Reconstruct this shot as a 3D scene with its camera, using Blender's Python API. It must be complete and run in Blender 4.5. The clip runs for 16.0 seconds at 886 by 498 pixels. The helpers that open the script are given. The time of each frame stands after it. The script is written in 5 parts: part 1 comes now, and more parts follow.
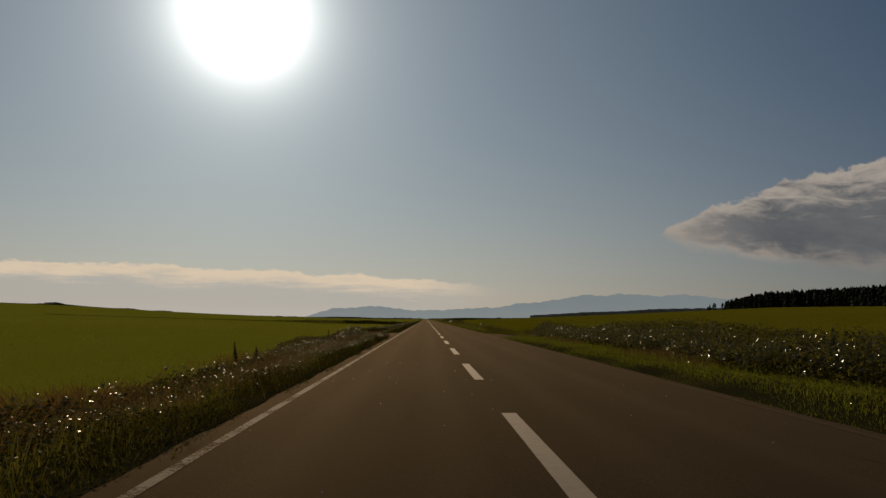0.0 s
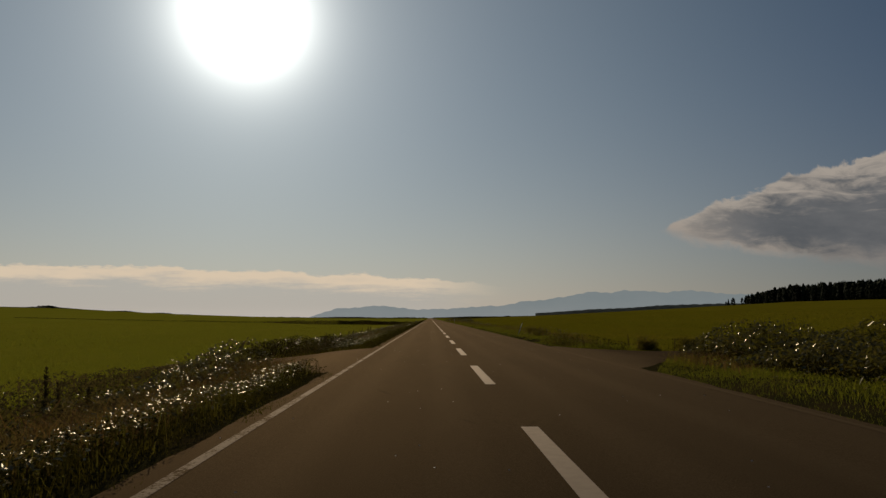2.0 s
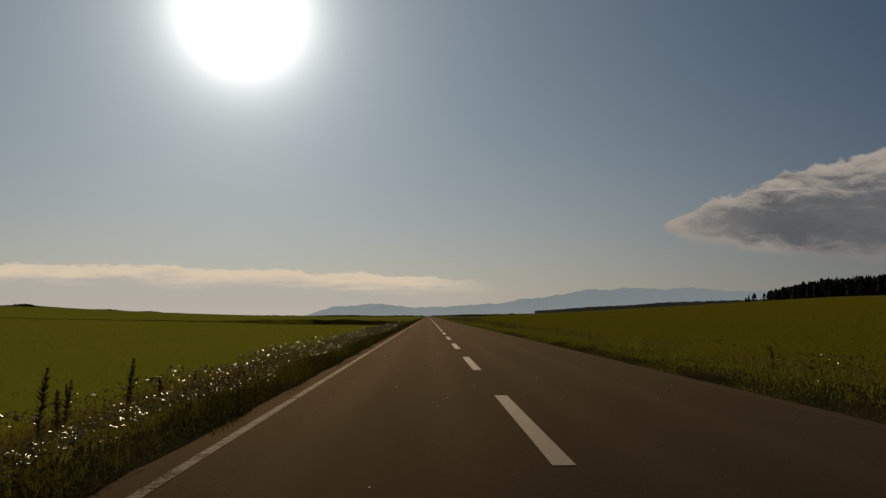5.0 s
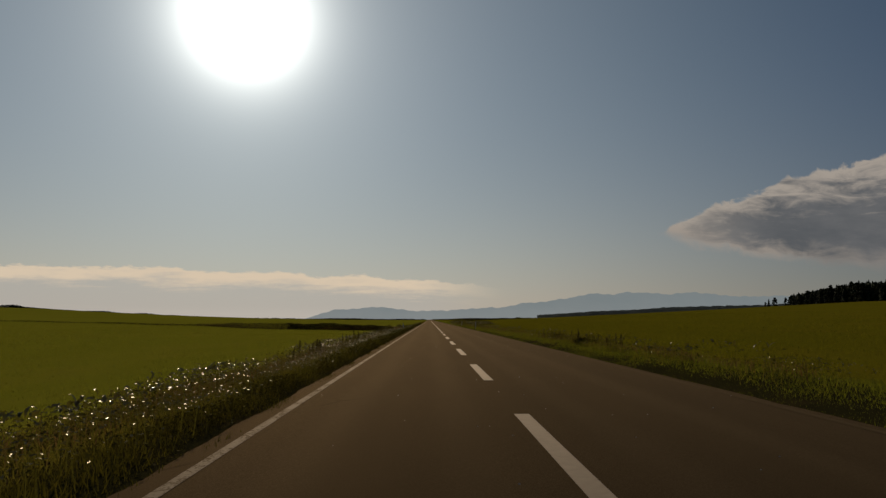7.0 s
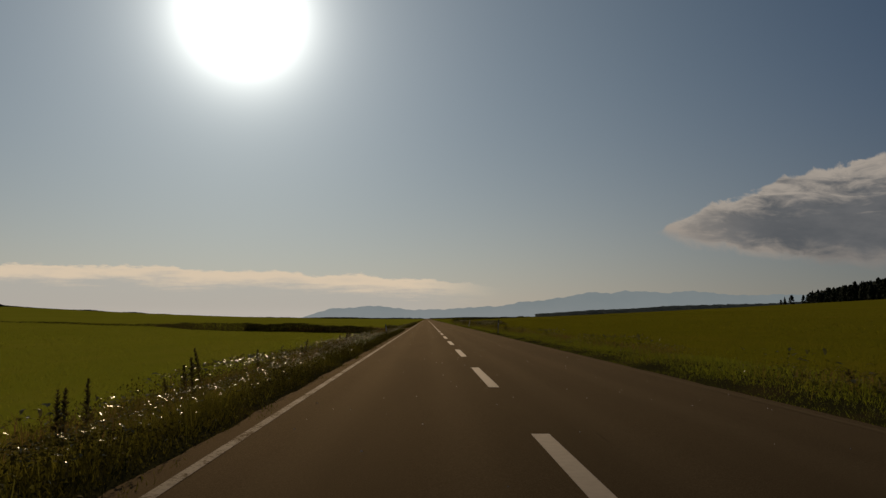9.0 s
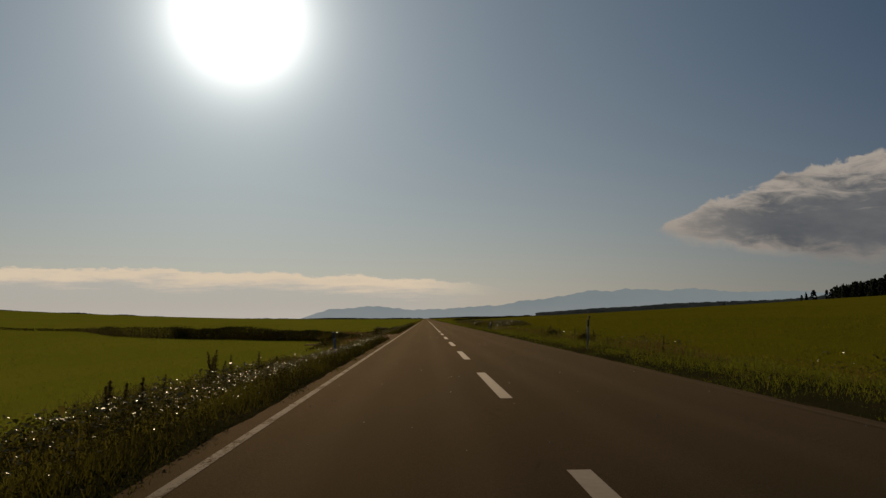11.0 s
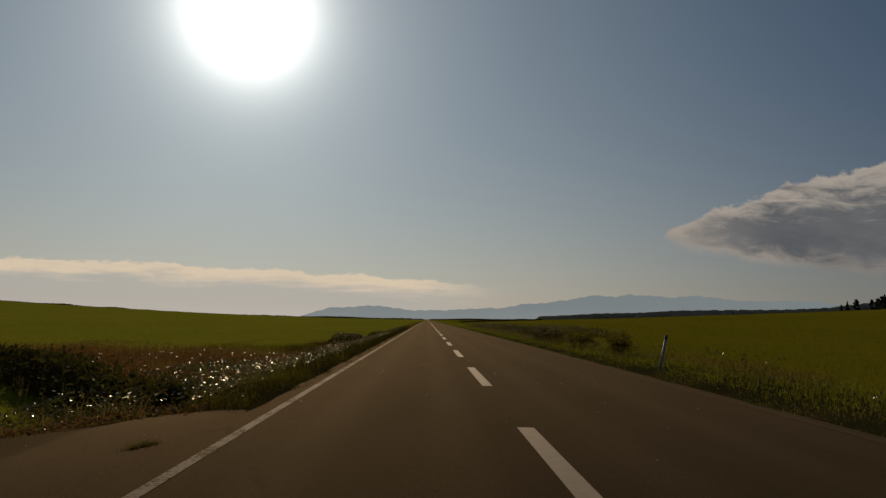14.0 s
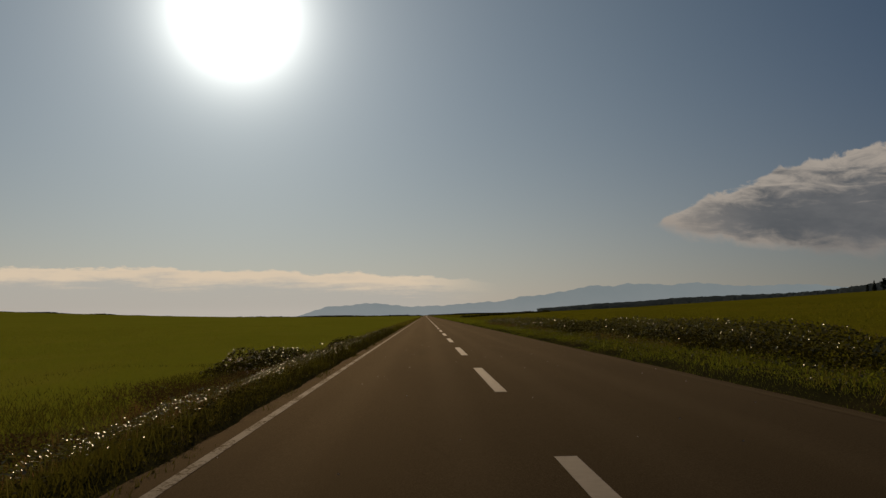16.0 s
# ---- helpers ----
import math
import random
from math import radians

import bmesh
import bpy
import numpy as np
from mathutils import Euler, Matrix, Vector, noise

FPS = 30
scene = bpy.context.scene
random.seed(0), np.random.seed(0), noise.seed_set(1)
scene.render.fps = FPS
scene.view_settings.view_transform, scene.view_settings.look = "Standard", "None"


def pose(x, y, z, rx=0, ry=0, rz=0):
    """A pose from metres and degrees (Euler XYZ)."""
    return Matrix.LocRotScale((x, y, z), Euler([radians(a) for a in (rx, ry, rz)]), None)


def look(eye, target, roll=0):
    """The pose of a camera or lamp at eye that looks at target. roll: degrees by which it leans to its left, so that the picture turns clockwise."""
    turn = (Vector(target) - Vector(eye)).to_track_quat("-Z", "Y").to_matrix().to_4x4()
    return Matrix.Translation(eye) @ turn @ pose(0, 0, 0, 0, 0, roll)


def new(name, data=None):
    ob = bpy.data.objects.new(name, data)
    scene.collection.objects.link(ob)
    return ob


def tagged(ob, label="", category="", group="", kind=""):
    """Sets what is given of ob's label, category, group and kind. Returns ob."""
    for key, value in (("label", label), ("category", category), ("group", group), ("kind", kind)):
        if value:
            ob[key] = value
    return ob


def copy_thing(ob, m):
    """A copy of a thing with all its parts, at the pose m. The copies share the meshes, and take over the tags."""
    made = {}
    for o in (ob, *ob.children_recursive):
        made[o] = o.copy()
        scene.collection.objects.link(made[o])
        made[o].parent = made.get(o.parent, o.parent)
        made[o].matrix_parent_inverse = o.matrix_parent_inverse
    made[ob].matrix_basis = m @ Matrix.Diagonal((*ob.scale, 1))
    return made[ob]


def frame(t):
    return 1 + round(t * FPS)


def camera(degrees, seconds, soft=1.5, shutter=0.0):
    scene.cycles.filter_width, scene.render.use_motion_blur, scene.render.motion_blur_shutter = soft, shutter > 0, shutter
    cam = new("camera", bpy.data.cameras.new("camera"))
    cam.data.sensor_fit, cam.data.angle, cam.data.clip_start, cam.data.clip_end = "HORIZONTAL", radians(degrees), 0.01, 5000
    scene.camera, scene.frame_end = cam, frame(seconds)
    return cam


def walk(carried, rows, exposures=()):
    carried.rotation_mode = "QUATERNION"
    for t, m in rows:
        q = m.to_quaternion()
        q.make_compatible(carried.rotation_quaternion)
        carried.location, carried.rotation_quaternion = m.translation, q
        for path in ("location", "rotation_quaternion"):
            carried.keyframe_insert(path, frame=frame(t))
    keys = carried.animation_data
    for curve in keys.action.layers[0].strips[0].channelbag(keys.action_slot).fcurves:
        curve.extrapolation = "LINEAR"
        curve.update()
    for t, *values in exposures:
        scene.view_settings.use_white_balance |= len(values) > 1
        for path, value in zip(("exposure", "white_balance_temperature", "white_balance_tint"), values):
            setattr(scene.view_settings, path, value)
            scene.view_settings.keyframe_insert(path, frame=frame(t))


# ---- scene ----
# the walk: seconds, along the road, across, turn, tilt, lean
EYE_HEIGHT = 1.247
ROWS = [
    (0.0, -4.25, -1.130, -1.45, 5.89, -0.72),
    (0.5, 3.65, -1.103, -1.25, 5.79, -0.76),
    (1.0, 11.47, -1.102, -1.17, 5.75, -0.40),
    (1.5, 19.25, -1.133, -1.13, 6.01, -0.12),
    (2.0, 27.06, -1.144, -1.08, 5.80, -0.04),
    (2.5, 34.94, -1.174, -1.40, 5.87, 0.29),
    (3.0, 42.82, -1.148, -1.40, 5.90, -0.07),
    (3.5, 50.68, -1.127, -1.41, 5.76, 0.14),
    (4.0, 58.54, -1.106, -1.29, 5.62, 0.00),
    (6.5, 97.86, -1.213, -1.23, 5.77, 0.29),
    (7.0, 105.83, -1.229, -1.14, 5.94, -0.21),
    (7.5, 113.75, -1.279, -1.20, 5.81, 0.03),
    (8.0, 121.65, -1.260, -1.33, 5.98, 0.22),
    (8.5, 129.55, -1.253, -1.43, 5.81, 0.04),
    (9.0, 137.49, -1.242, -1.39, 5.85, -0.19),
    (11.5, 177.24, -1.248, -1.44, 5.81, 0.41),
    (12.0, 185.18, -1.248, -1.50, 5.73, 0.36),
    (12.5, 193.17, -1.230, -1.46, 5.65, -0.05),
    (13.0, 200.99, -1.229, -1.68, 5.72, 0.18),
    (13.5, 208.85, -1.187, -1.61, 6.18, -0.68),
    (14.0, 216.87, -1.188, -1.36, 5.94, -1.18),
    (14.5, 225.09, -1.203, -0.87, 5.78, -0.19),
    (15.0, 233.06, -1.225, -1.14, 5.80, 0.79),
    (15.5, 241.02, -1.225, -1.34, 5.91, 0.71),
    (16.0, 248.96, -1.211, -1.51, 5.55, 0.79),
]
cam = camera(66.32, 16.0, soft=1.4)
walk(cam, [(t, pose(x, s, EYE_HEIGHT, 90 + pitch, roll, yaw)) for t, s, x, yaw, pitch, roll in ROWS],
     exposures=[(0.0, -1.0), (16.0, -1.0)])

# ---- world and sun ----
SUN_AZ, SUN_EL = radians(-15.8), radians(23.9)
SUN_DIR = Vector((math.sin(SUN_AZ) * math.cos(SUN_EL), math.cos(SUN_AZ) * math.cos(SUN_EL), math.sin(SUN_EL)))


class Nodes:
    """Short hand for node trees."""

    def __init__(self, tree):
        self.tree = tree

    def add(self, kind, **props):
        n = self.tree.nodes.new(kind)
        for k, v in props.items():
            setattr(n, k, v)
        return n

    def put(self, socket, value):
        if isinstance(value, bpy.types.NodeSocket):
            self.tree.links.new(value, socket)
        elif isinstance(value, (tuple, list)) and len(value) == 3 and socket.type == "RGBA":
            socket.default_value = (*value, 1)
        else:
            socket.default_value = value

    def m(self, op, a, b=0.0, c=0.0, clamp=False):
        n = self.add("ShaderNodeMath", operation=op, use_clamp=clamp)
        for s, v in zip(n.inputs, (a, b, c)):
            self.put(s, v)
        return n.outputs[0]

    def smooth(self, x, lo, hi, a=0.0, b=1.0):
        n = self.add("ShaderNodeMapRange", interpolation_type="SMOOTHSTEP")
        for s, v in zip(n.inputs, (x, lo, hi, a, b)):
            self.put(s, v)
        return n.outputs[0]

    def lin(self, x, lo, hi, a=0.0, b=1.0):
        n = self.add("ShaderNodeMapRange")
        for s, v in zip(n.inputs, (x, lo, hi, a, b)):
            self.put(s, v)
        return n.outputs[0]

    def mix(self, f, a, b, blend="MIX"):
        n = self.add("ShaderNodeMix", data_type="RGBA", blend_type=blend)
        self.put(n.inputs["Factor"], f)
        self.put(n.inputs[6], a)
        self.put(n.inputs[7], b)
        return n.outputs[2]

    def noise(self, vec, scale, detail=4.0, rough=0.55, distort=0.0):
        n = self.add("ShaderNodeTexNoise")
        self.put(n.inputs["Vector"], vec)
        n.inputs["Scale"].default_value = scale
        n.inputs["Detail"].default_value = detail
        n.inputs["Roughness"].default_value = rough
        n.inputs["Distortion"].default_value = distort
        return n.outputs[0]

    def xyz(self, x=0.0, y=0.0, z=0.0):
        n = self.add("ShaderNodeCombineXYZ")
        for s, v in zip(n.inputs, (x, y, z)):
            self.put(s, v)
        return n.outputs[0]

    def scaled(self, vec, sx, sy, sz):
        n = self.add("ShaderNodeMapping")
        self.put(n.inputs["Vector"], vec)
        n.inputs["Scale"].default_value = (sx, sy, sz)
        return n.outputs[0]


def build_world():
    w = bpy.data.worlds.new("sky")
    scene.world = w
    w.use_nodes = True
    t = w.node_tree
    t.nodes.clear()
    n = Nodes(t)
    sky = n.add("ShaderNodeTexSky", sky_type="NISHITA", sun_disc=False)
    sky.sun_elevation, sky.sun_rotation = SUN_EL, SUN_AZ
    sky.air_density, sky.dust_density, sky.ozone_density, sky.altitude = 1.0, 0.1, 1.4, 50
    base = n.mix(1.0, sky.outputs[0], (0.0472, 0.0555, 0.0540), "MULTIPLY")
    co = n.add("ShaderNodeTexCoord").outputs["Generated"]
    sep = n.add("ShaderNodeSeparateXYZ")
    n.put(sep.inputs[0], co)
    x, y, z = sep.outputs
    ahead = n.m("MAXIMUM", y, 0.05)
    u, v = n.m("DIVIDE", x, ahead), n.m("DIVIDE", z, ahead)
    # bright hazy ring round the sun
    dot = n.add("ShaderNodeVectorMath", operation="DOT_PRODUCT")
    n.put(dot.inputs[0], co)
    dot.inputs[1].default_value = SUN_DIR
    th = n.m("ARCCOSINE", n.m("MINIMUM", dot.outputs["Value"], 1.0))
    away = n.smooth(th, 0.40, 1.10)
    base = n.mix(away, base, n.mix(1.0, base, (0.250, 0.515, 0.77), "MULTIPLY"))
    # hazy low sky
    low = n.m("EXPONENT", n.m("MULTIPLY", n.m("MAXIMUM", z, 0.0), -7.0))
    base = n.mix(n.m("MULTIPLY", low, 0.84), base, n.mix(away, (0.83, 0.668, 0.575), (0.405, 0.340, 0.285)))
    core = n.m("MULTIPLY", n.m("EXPONENT", n.m("DIVIDE", th, -0.032)), 17.0)
    halo = n.m("MULTIPLY", n.m("EXPONENT", n.m("MULTIPLY", th, -5.1)), 0.80)
    wide = n.m("MULTIPLY", n.m("EXPONENT", n.m("MULTIPLY", th, -2.4)), 0.20)
    glow = n.m("ADD", core, halo)
    base = n.mix(1.0, base, n.mix(1.0, (0.97, 1.02, 0.97), n.xyz(wide, wide, wide), "MULTIPLY"), "ADD")
    base = n.mix(1.0, base, n.mix(1.0, (0.97, 0.97, 0.90), n.xyz(glow, glow, glow), "MULTIPLY"), "ADD")
    uv = n.xyz(u, v, 0.0)
    front = n.smooth(y, 0.1, 0.25)
    # long low bank of stratus
    edge = n.noise(n.scaled(uv, 11.0, 34.0, 1.0), 1.0, 8.0, 0.68)
    swell = n.noise(n.scaled(uv, 2.6, 2.0, 1.0), 1.0, 2.0, 0.5)
    top = n.m("ADD", n.m("MULTIPLY_ADD", u, -0.032, 0.0595), n.m("MULTIPLY_ADD", edge, 0.046, -0.023))
    top = n.m("ADD", top, n.m("MULTIPLY_ADD", swell, 0.030, -0.015))
    d = n.m("SUBTRACT", top, v)
    bank = n.m("MULTIPLY", n.smooth(d, -0.001, 0.0035), n.smooth(u, 0.12, -0.04))
    streak = n.noise(n.scaled(uv, 7.0, 90.0, 1.0), 1.0, 6.0, 0.66, 0.5)
    fade = n.smooth(n.m("ADD", d, n.m("MULTIPLY_ADD", streak, 0.05, -0.025)), 0.006, 0.034)
    bank_col = n.mix(fade, (1.36, 1.10, 0.81), (0.825, 0.785, 0.720))
    bank_col = n.mix(n.smooth(v, 0.022, 0.0), bank_col, (0.92, 0.865, 0.785))
    base = n.mix(n.m("MULTIPLY", n.m("MULTIPLY", bank, front), n.lin(fade, 0.0, 1.0, 0.95, 0.65)), base, bank_col)
    # cumulus shelf
    du = n.m("MAXIMUM", n.m("SUBTRACT", u, 0.345), 0.0)
    puff = n.noise(n.scaled(uv, 22.0, 30.0, 1.0), 1.0, 4.0, 0.60, 0.6)
    big = n.noise(n.scaled(uv, 6.0, 9.0, 1.0), 1.0, 3.0, 0.5)
    rim = n.m("SUBTRACT", 1.0, n.m("EXPONENT", n.m("DIVIDE", du, -0.09)))
    vt = n.m("ADD", n.m("MULTIPLY_ADD", du, 0.268, 0.133), n.m("MULTIPLY", rim, 0.030))
    under = n.m("SUBTRACT", 1.0, n.m("EXPONENT", n.m("DIVIDE", du, -0.15)))
    vb = n.m("MULTIPLY_ADD", under, -0.055, 0.133)
    wob = n.m("MULTIPLY", n.m("SUBTRACT", puff, 0.5), n.m("MINIMUM", n.m("MULTIPLY_ADD", du, 0.32, 0.020), 0.038))
    wob = n.m("ADD", wob, n.m("MULTIPLY", n.m("SUBTRACT", big, 0.5), n.m("MINIMUM", n.m("MULTIPLY", du, 0.2), 0.02)))
    dt = n.m("ADD", n.m("SUBTRACT", vt, v), wob)
    db = n.m("ADD", n.m("SUBTRACT", v, vb), wob)
    cloud = n.m("MULTIPLY", n.smooth(dt, 0.0, 0.007), n.smooth(db, -0.010, 0.012))
    cloud = n.m("MULTIPLY", n.m("MULTIPLY", cloud, n.smooth(u, 0.338, 0.352)), n.smooth(u, 1.5, 0.9))
    layers = n.noise(n.scaled(uv, 12.0, 46.0, 1.0), 1.0, 4.0, 0.60, 0.7)
    deep = n.m("ADD", n.m("DIVIDE", dt, n.m("MULTIPLY_ADD", du, 0.20, 0.02)), n.m("MULTIPLY_ADD", layers, 2.4, -1.2))
    lit = n.smooth(deep, -0.05, 0.95)
    fringe = n.smooth(n.m("ADD", db, n.m("MULTIPLY_ADD", layers, 0.05, -0.025)), 0.030, 0.0)
    inner = n.mix(n.smooth(n.noise(n.scaled(uv, 5.0, 14.0, 1.0), 1.0, 5.0, 0.6), 0.35, 0.65), (0.180, 0.190, 0.205), (0.265, 0.265, 0.272))
    col = n.mix(n.m("MULTIPLY", lit, n.smooth(du, 0.0, 0.16, 0.45, 1.0)), (0.74, 0.645, 0.55), inner)
    col = n.mix(n.m("MULTIPLY", fringe, n.smooth(du, 0.16, 0.26, 0.9, 0.45)), col, (0.68, 0.58, 0.49))
    base = n.mix(n.m("MULTIPLY", n.m("MULTIPLY", cloud, front), 0.95), base, col)
    bg = n.add("ShaderNodeBackground")
    n.put(bg.inputs[0], base)
    bg.inputs[1].default_value = 1.0
    out = n.add("ShaderNodeOutputWorld")
    t.links.new(bg.outputs[0], out.inputs[0])


build_world()
sun = new("sun", bpy.data.lights.new("sun", "SUN"))
sun.data.energy, sun.data.angle, sun.data.color = 4.2, radians(0.5), (1.0, 0.83, 0.60)
sun.matrix_world = look((0, 0, 60), Vector((0, 0, 60)) - SUN_DIR)


# ---- materials ----
def material(name, build):
    mat = bpy.data.materials.new(name)
    mat.use_nodes = True
    mat.node_tree.nodes.clear()
    n = Nodes(mat.node_tree)
    out = n.add("ShaderNodeOutputMaterial")
    mat.node_tree.links.new(build(n), out.inputs[0])
    return mat


def principled(n, colour, rough=0.8, spec=0.3, metal=0.0, bump=None, strength=0.4, dist=0.02):
    p = n.add("ShaderNodeBsdfPrincipled")
    n.put(p.inputs["Base Color"], colour)
    n.put(p.inputs["Roughness"], rough)
    n.put(p.inputs["Specular IOR Level"], spec)
    n.put(p.inputs["Metallic"], metal)
    if bump is not None:
        b = n.add("ShaderNodeBump")
        b.inputs["Strength"].default_value = strength
        b.inputs["Distance"].default_value = dist
        n.put(b.inputs["Height"], bump)
        n.put(p.inputs["Normal"], b.outputs[0])
    return p.outputs[0]


def where(n):
    return n.add("ShaderNodeNewGeometry").outputs["Position"]


def worn_sheen(n, col, bump, strength, dist):
    """Traffic-polished stone: a matt body and a broad dull sheen towards the sun, both of the stone's colour."""
    b = n.add("ShaderNodeBump")
    b.inputs["Strength"].default_value = strength
    b.inputs["Distance"].default_value = dist
    n.put(b.inputs["Height"], bump)
    body = n.add("ShaderNodeBsdfDiffuse")
    n.put(body.inputs[0], n.mix(1.0, col, (0.26, 0.26, 0.26), "MULTIPLY"))
    sheen = n.add("ShaderNodeBsdfAnisotropic")
    graze = n.add("ShaderNodeFresnel")
    graze.inputs["IOR"].default_value = 1.3
    gain = n.m("MULTIPLY_ADD", graze.outputs[0], 1.58, 0.27)
    n.put(sheen.inputs["Color"], n.mix(1.0, col, n.xyz(gain, gain, gain), "MULTIPLY"))
    sheen.inputs["Roughness"].default_value = 0.83
    for q in (body, sheen):
        n.put(q.inputs["Normal"], b.outputs[0])
    both = n.add("ShaderNodeAddShader")
    n.put(both.inputs[0], body.outputs[0])
    n.put(both.inputs[1], sheen.outputs[0])
    return both.outputs[0]


def asphalt_nodes(n):
    p = where(n)
    grain = n.noise(p, 95.0, 2.0, 0.6)
    blot = n.noise(n.scaled(p, 0.8, 0.12, 1.0), 1.0, 5.0, 0.6)
    col = n.mix(n.smooth(grain, 0.35, 0.7), (0.056, 0.0392, 0.0215), (0.104, 0.0725, 0.0400))
    col = n.mix(n.smooth(blot, 0.3, 0.75, 0.0, 0.45), col, (0.060, 0.0425, 0.0245))
    sep = n.add("ShaderNodeSeparateXYZ")
    n.put(sep.inputs[0], p)
    # paler polished wheel tracks
    track = n.m("ABSOLUTE", n.m("SUBTRACT", n.m("ABSOLUTE", n.m("SUBTRACT", n.m("ABSOLUTE", sep.outputs[0]), 1.6)), 0.75))
    col = n.mix(n.smooth(track, 0.45, 0.05, 0.0, 0.22), col, (0.104, 0.0740, 0.0420))
    # dusty shoulder outside the edge line
    dust = n.m("MULTIPLY", n.smooth(sep.outputs[0], -3.15, -3.45), n.smooth(n.noise(p, 2.2, 5.0, 0.7), 0.25, 0.6))
    col = n.mix(n.m("MULTIPLY", dust, 0.12), col, n.mix(grain, (0.070, 0.043, 0.020), (0.145, 0.090, 0.043)))
    crack = n.add("ShaderNodeTexVoronoi", feature="DISTANCE_TO_EDGE")
    n.put(crack.inputs["Vector"], n.scaled(p, 0.35, 0.09, 1.0))
    crack.inputs["Scale"].default_value = 1.0
    worn = n.noise(p, 0.7, 3.0, 0.5)
    line = n.m("MULTIPLY", n.smooth(crack.outputs["Distance"], 0.006, 0.0), n.smooth(worn, 0.55, 0.68))
    col = n.mix(n.m("MULTIPLY", line, 0.3), col, (0.015, 0.013, 0.012))
    # the ramps off the road are of darker asphalt, with lens vignetting painted in
    ramp_dim = n.smooth(n.m("ABSOLUTE", sep.outputs[0]), 4.0, 6.6, 1.0, 0.58)
    col = n.mix(1.0, col, n.xyz(ramp_dim, ramp_dim, ramp_dim), "MULTIPLY")
    return worn_sheen(n, col, grain, 0.3, 0.006)


def paint_nodes(wear, pale=1.0):
    def build(n):
        p = where(n)
        chips = n.noise(p, 26.0, 5.0, 0.7)
        patch = n.noise(p, 1.3, 3.0, 0.6)
        gone = n.smooth(n.m("ADD", n.m("MULTIPLY", chips, 0.7), n.m("MULTIPLY", patch, 0.5)), wear, wear + 0.14)
        col = n.mix(n.noise(p, 9.0, 3.0), (0.285 * pale, 0.235 * pale, 0.178 * pale), (0.385 * pale, 0.320 * pale, 0.250 * pale))
        col = n.mix(gone, col, (0.085, 0.060, 0.034))
        return worn_sheen(n, col, chips, 0.3, 0.003)
    return build


def verge_nodes(n):
    p = where(n)
    g = n.noise(p, 22.0, 4.0, 0.65)
    b = n.noise(p, 0.5, 4.0, 0.6)
    col = n.mix(g, (0.018, 0.016, 0.007), (0.044, 0.040, 0.014))
    col = n.mix(n.smooth(b, 0.45, 0.7, 0.0, 0.7), col, (0.060, 0.042, 0.018))
    return principled(n, col, 1.0, 0.0, 0.0, g, 1.0, 0.08)


def field_nodes(a, b, c):
    def build(n):
        p = where(n)
        fine = n.noise(p, 9.0, 5.0, 0.7)
        mid = n.noise(n.scaled(p, 0.25, 0.06, 1.0), 1.0, 5.0, 0.6)
        wide = n.noise(n.scaled(p, 0.02, 0.006, 1.0), 1.0, 4.0, 0.55)
        col = n.mix(fine, a, b)
        col = n.mix(n.smooth(mid, 0.42, 0.72, 0.0, 0.5), col, c)
        col = n.mix(n.smooth(wide, 0.40, 0.68, 0.0, 0.5), col, a)
        d = n.add("ShaderNodeBsdfDiffuse")
        n.put(d.inputs[0], col)
        bump = n.add("ShaderNodeBump")
        bump.inputs["Strength"].default_value = 0.6
        bump.inputs["Distance"].default_value = 0.1
        n.put(bump.inputs["Height"], fine)
        n.put(d.inputs["Normal"], bump.outputs[0])
        return d.outputs[0]
    return build


def leaf_nodes(dark, light, dry, rough, spec, through_light, dry_share=0.8):
    """Leaves: gloss on top, some light coming through, a hue of its own for every leaf."""
    def build(n):
        geo = n.add("ShaderNodeNewGeometry")
        r = geo.outputs["Random Per Island"]
        blotch = n.noise(geo.outputs["Position"], 0.45, 3.0, 0.6)
        col = n.mix(r, dark, light)
        col = n.mix(n.smooth(n.m("ADD", n.m("MULTIPLY", blotch, 0.75), n.m("MULTIPLY", r, 0.35)), dry_share - 0.12, dry_share + 0.1), col, dry)
        flat = n.add("ShaderNodeBsdfDiffuse")
        n.put(flat.inputs[0], col)
        tr = n.add("ShaderNodeBsdfTranslucent")
        n.put(tr.inputs[0], n.mix(0.5, col, (light[0] * 1.6, light[1] * 1.6, light[2])))
        body = n.add("ShaderNodeMixShader")
        body.inputs[0].default_value = through_light
        n.put(body.inputs[1], flat.outputs[0])
        n.put(body.inputs[2], tr.outputs[0])
        wax = n.add("ShaderNodeBsdfAnisotropic", distribution="BECKMANN")
        wax.inputs["Color"].default_value = (1.0, 0.90, 0.70, 1)
        wax.inputs["Roughness"].default_value = rough
        mx = n.add("ShaderNodeMixShader")
        mx.inputs[0].default_value = spec
        n.put(mx.inputs[1], body.outputs[0])
        n.put(mx.inputs[2], wax.outputs[0])
        return mx.outputs[0]
    return build


def needle_nodes(n):
    geo = n.add("ShaderNodeNewGeometry")
    col = n.mix(geo.outputs["Random Per Island"], (0.010, 0.014, 0.007), (0.028, 0.034, 0.014))
    return principled(n, col, 0.9, 0.1)


def bark_nodes(n):
    p = where(n)
    g = n.noise(n.scaled(p, 30.0, 30.0, 6.0), 1.0, 4.0, 0.6)
    return principled(n, n.mix(g, (0.035, 0.027, 0.02), (0.10, 0.08, 0.06)), 0.9, 0.15, 0.0, g, 0.6, 0.01)


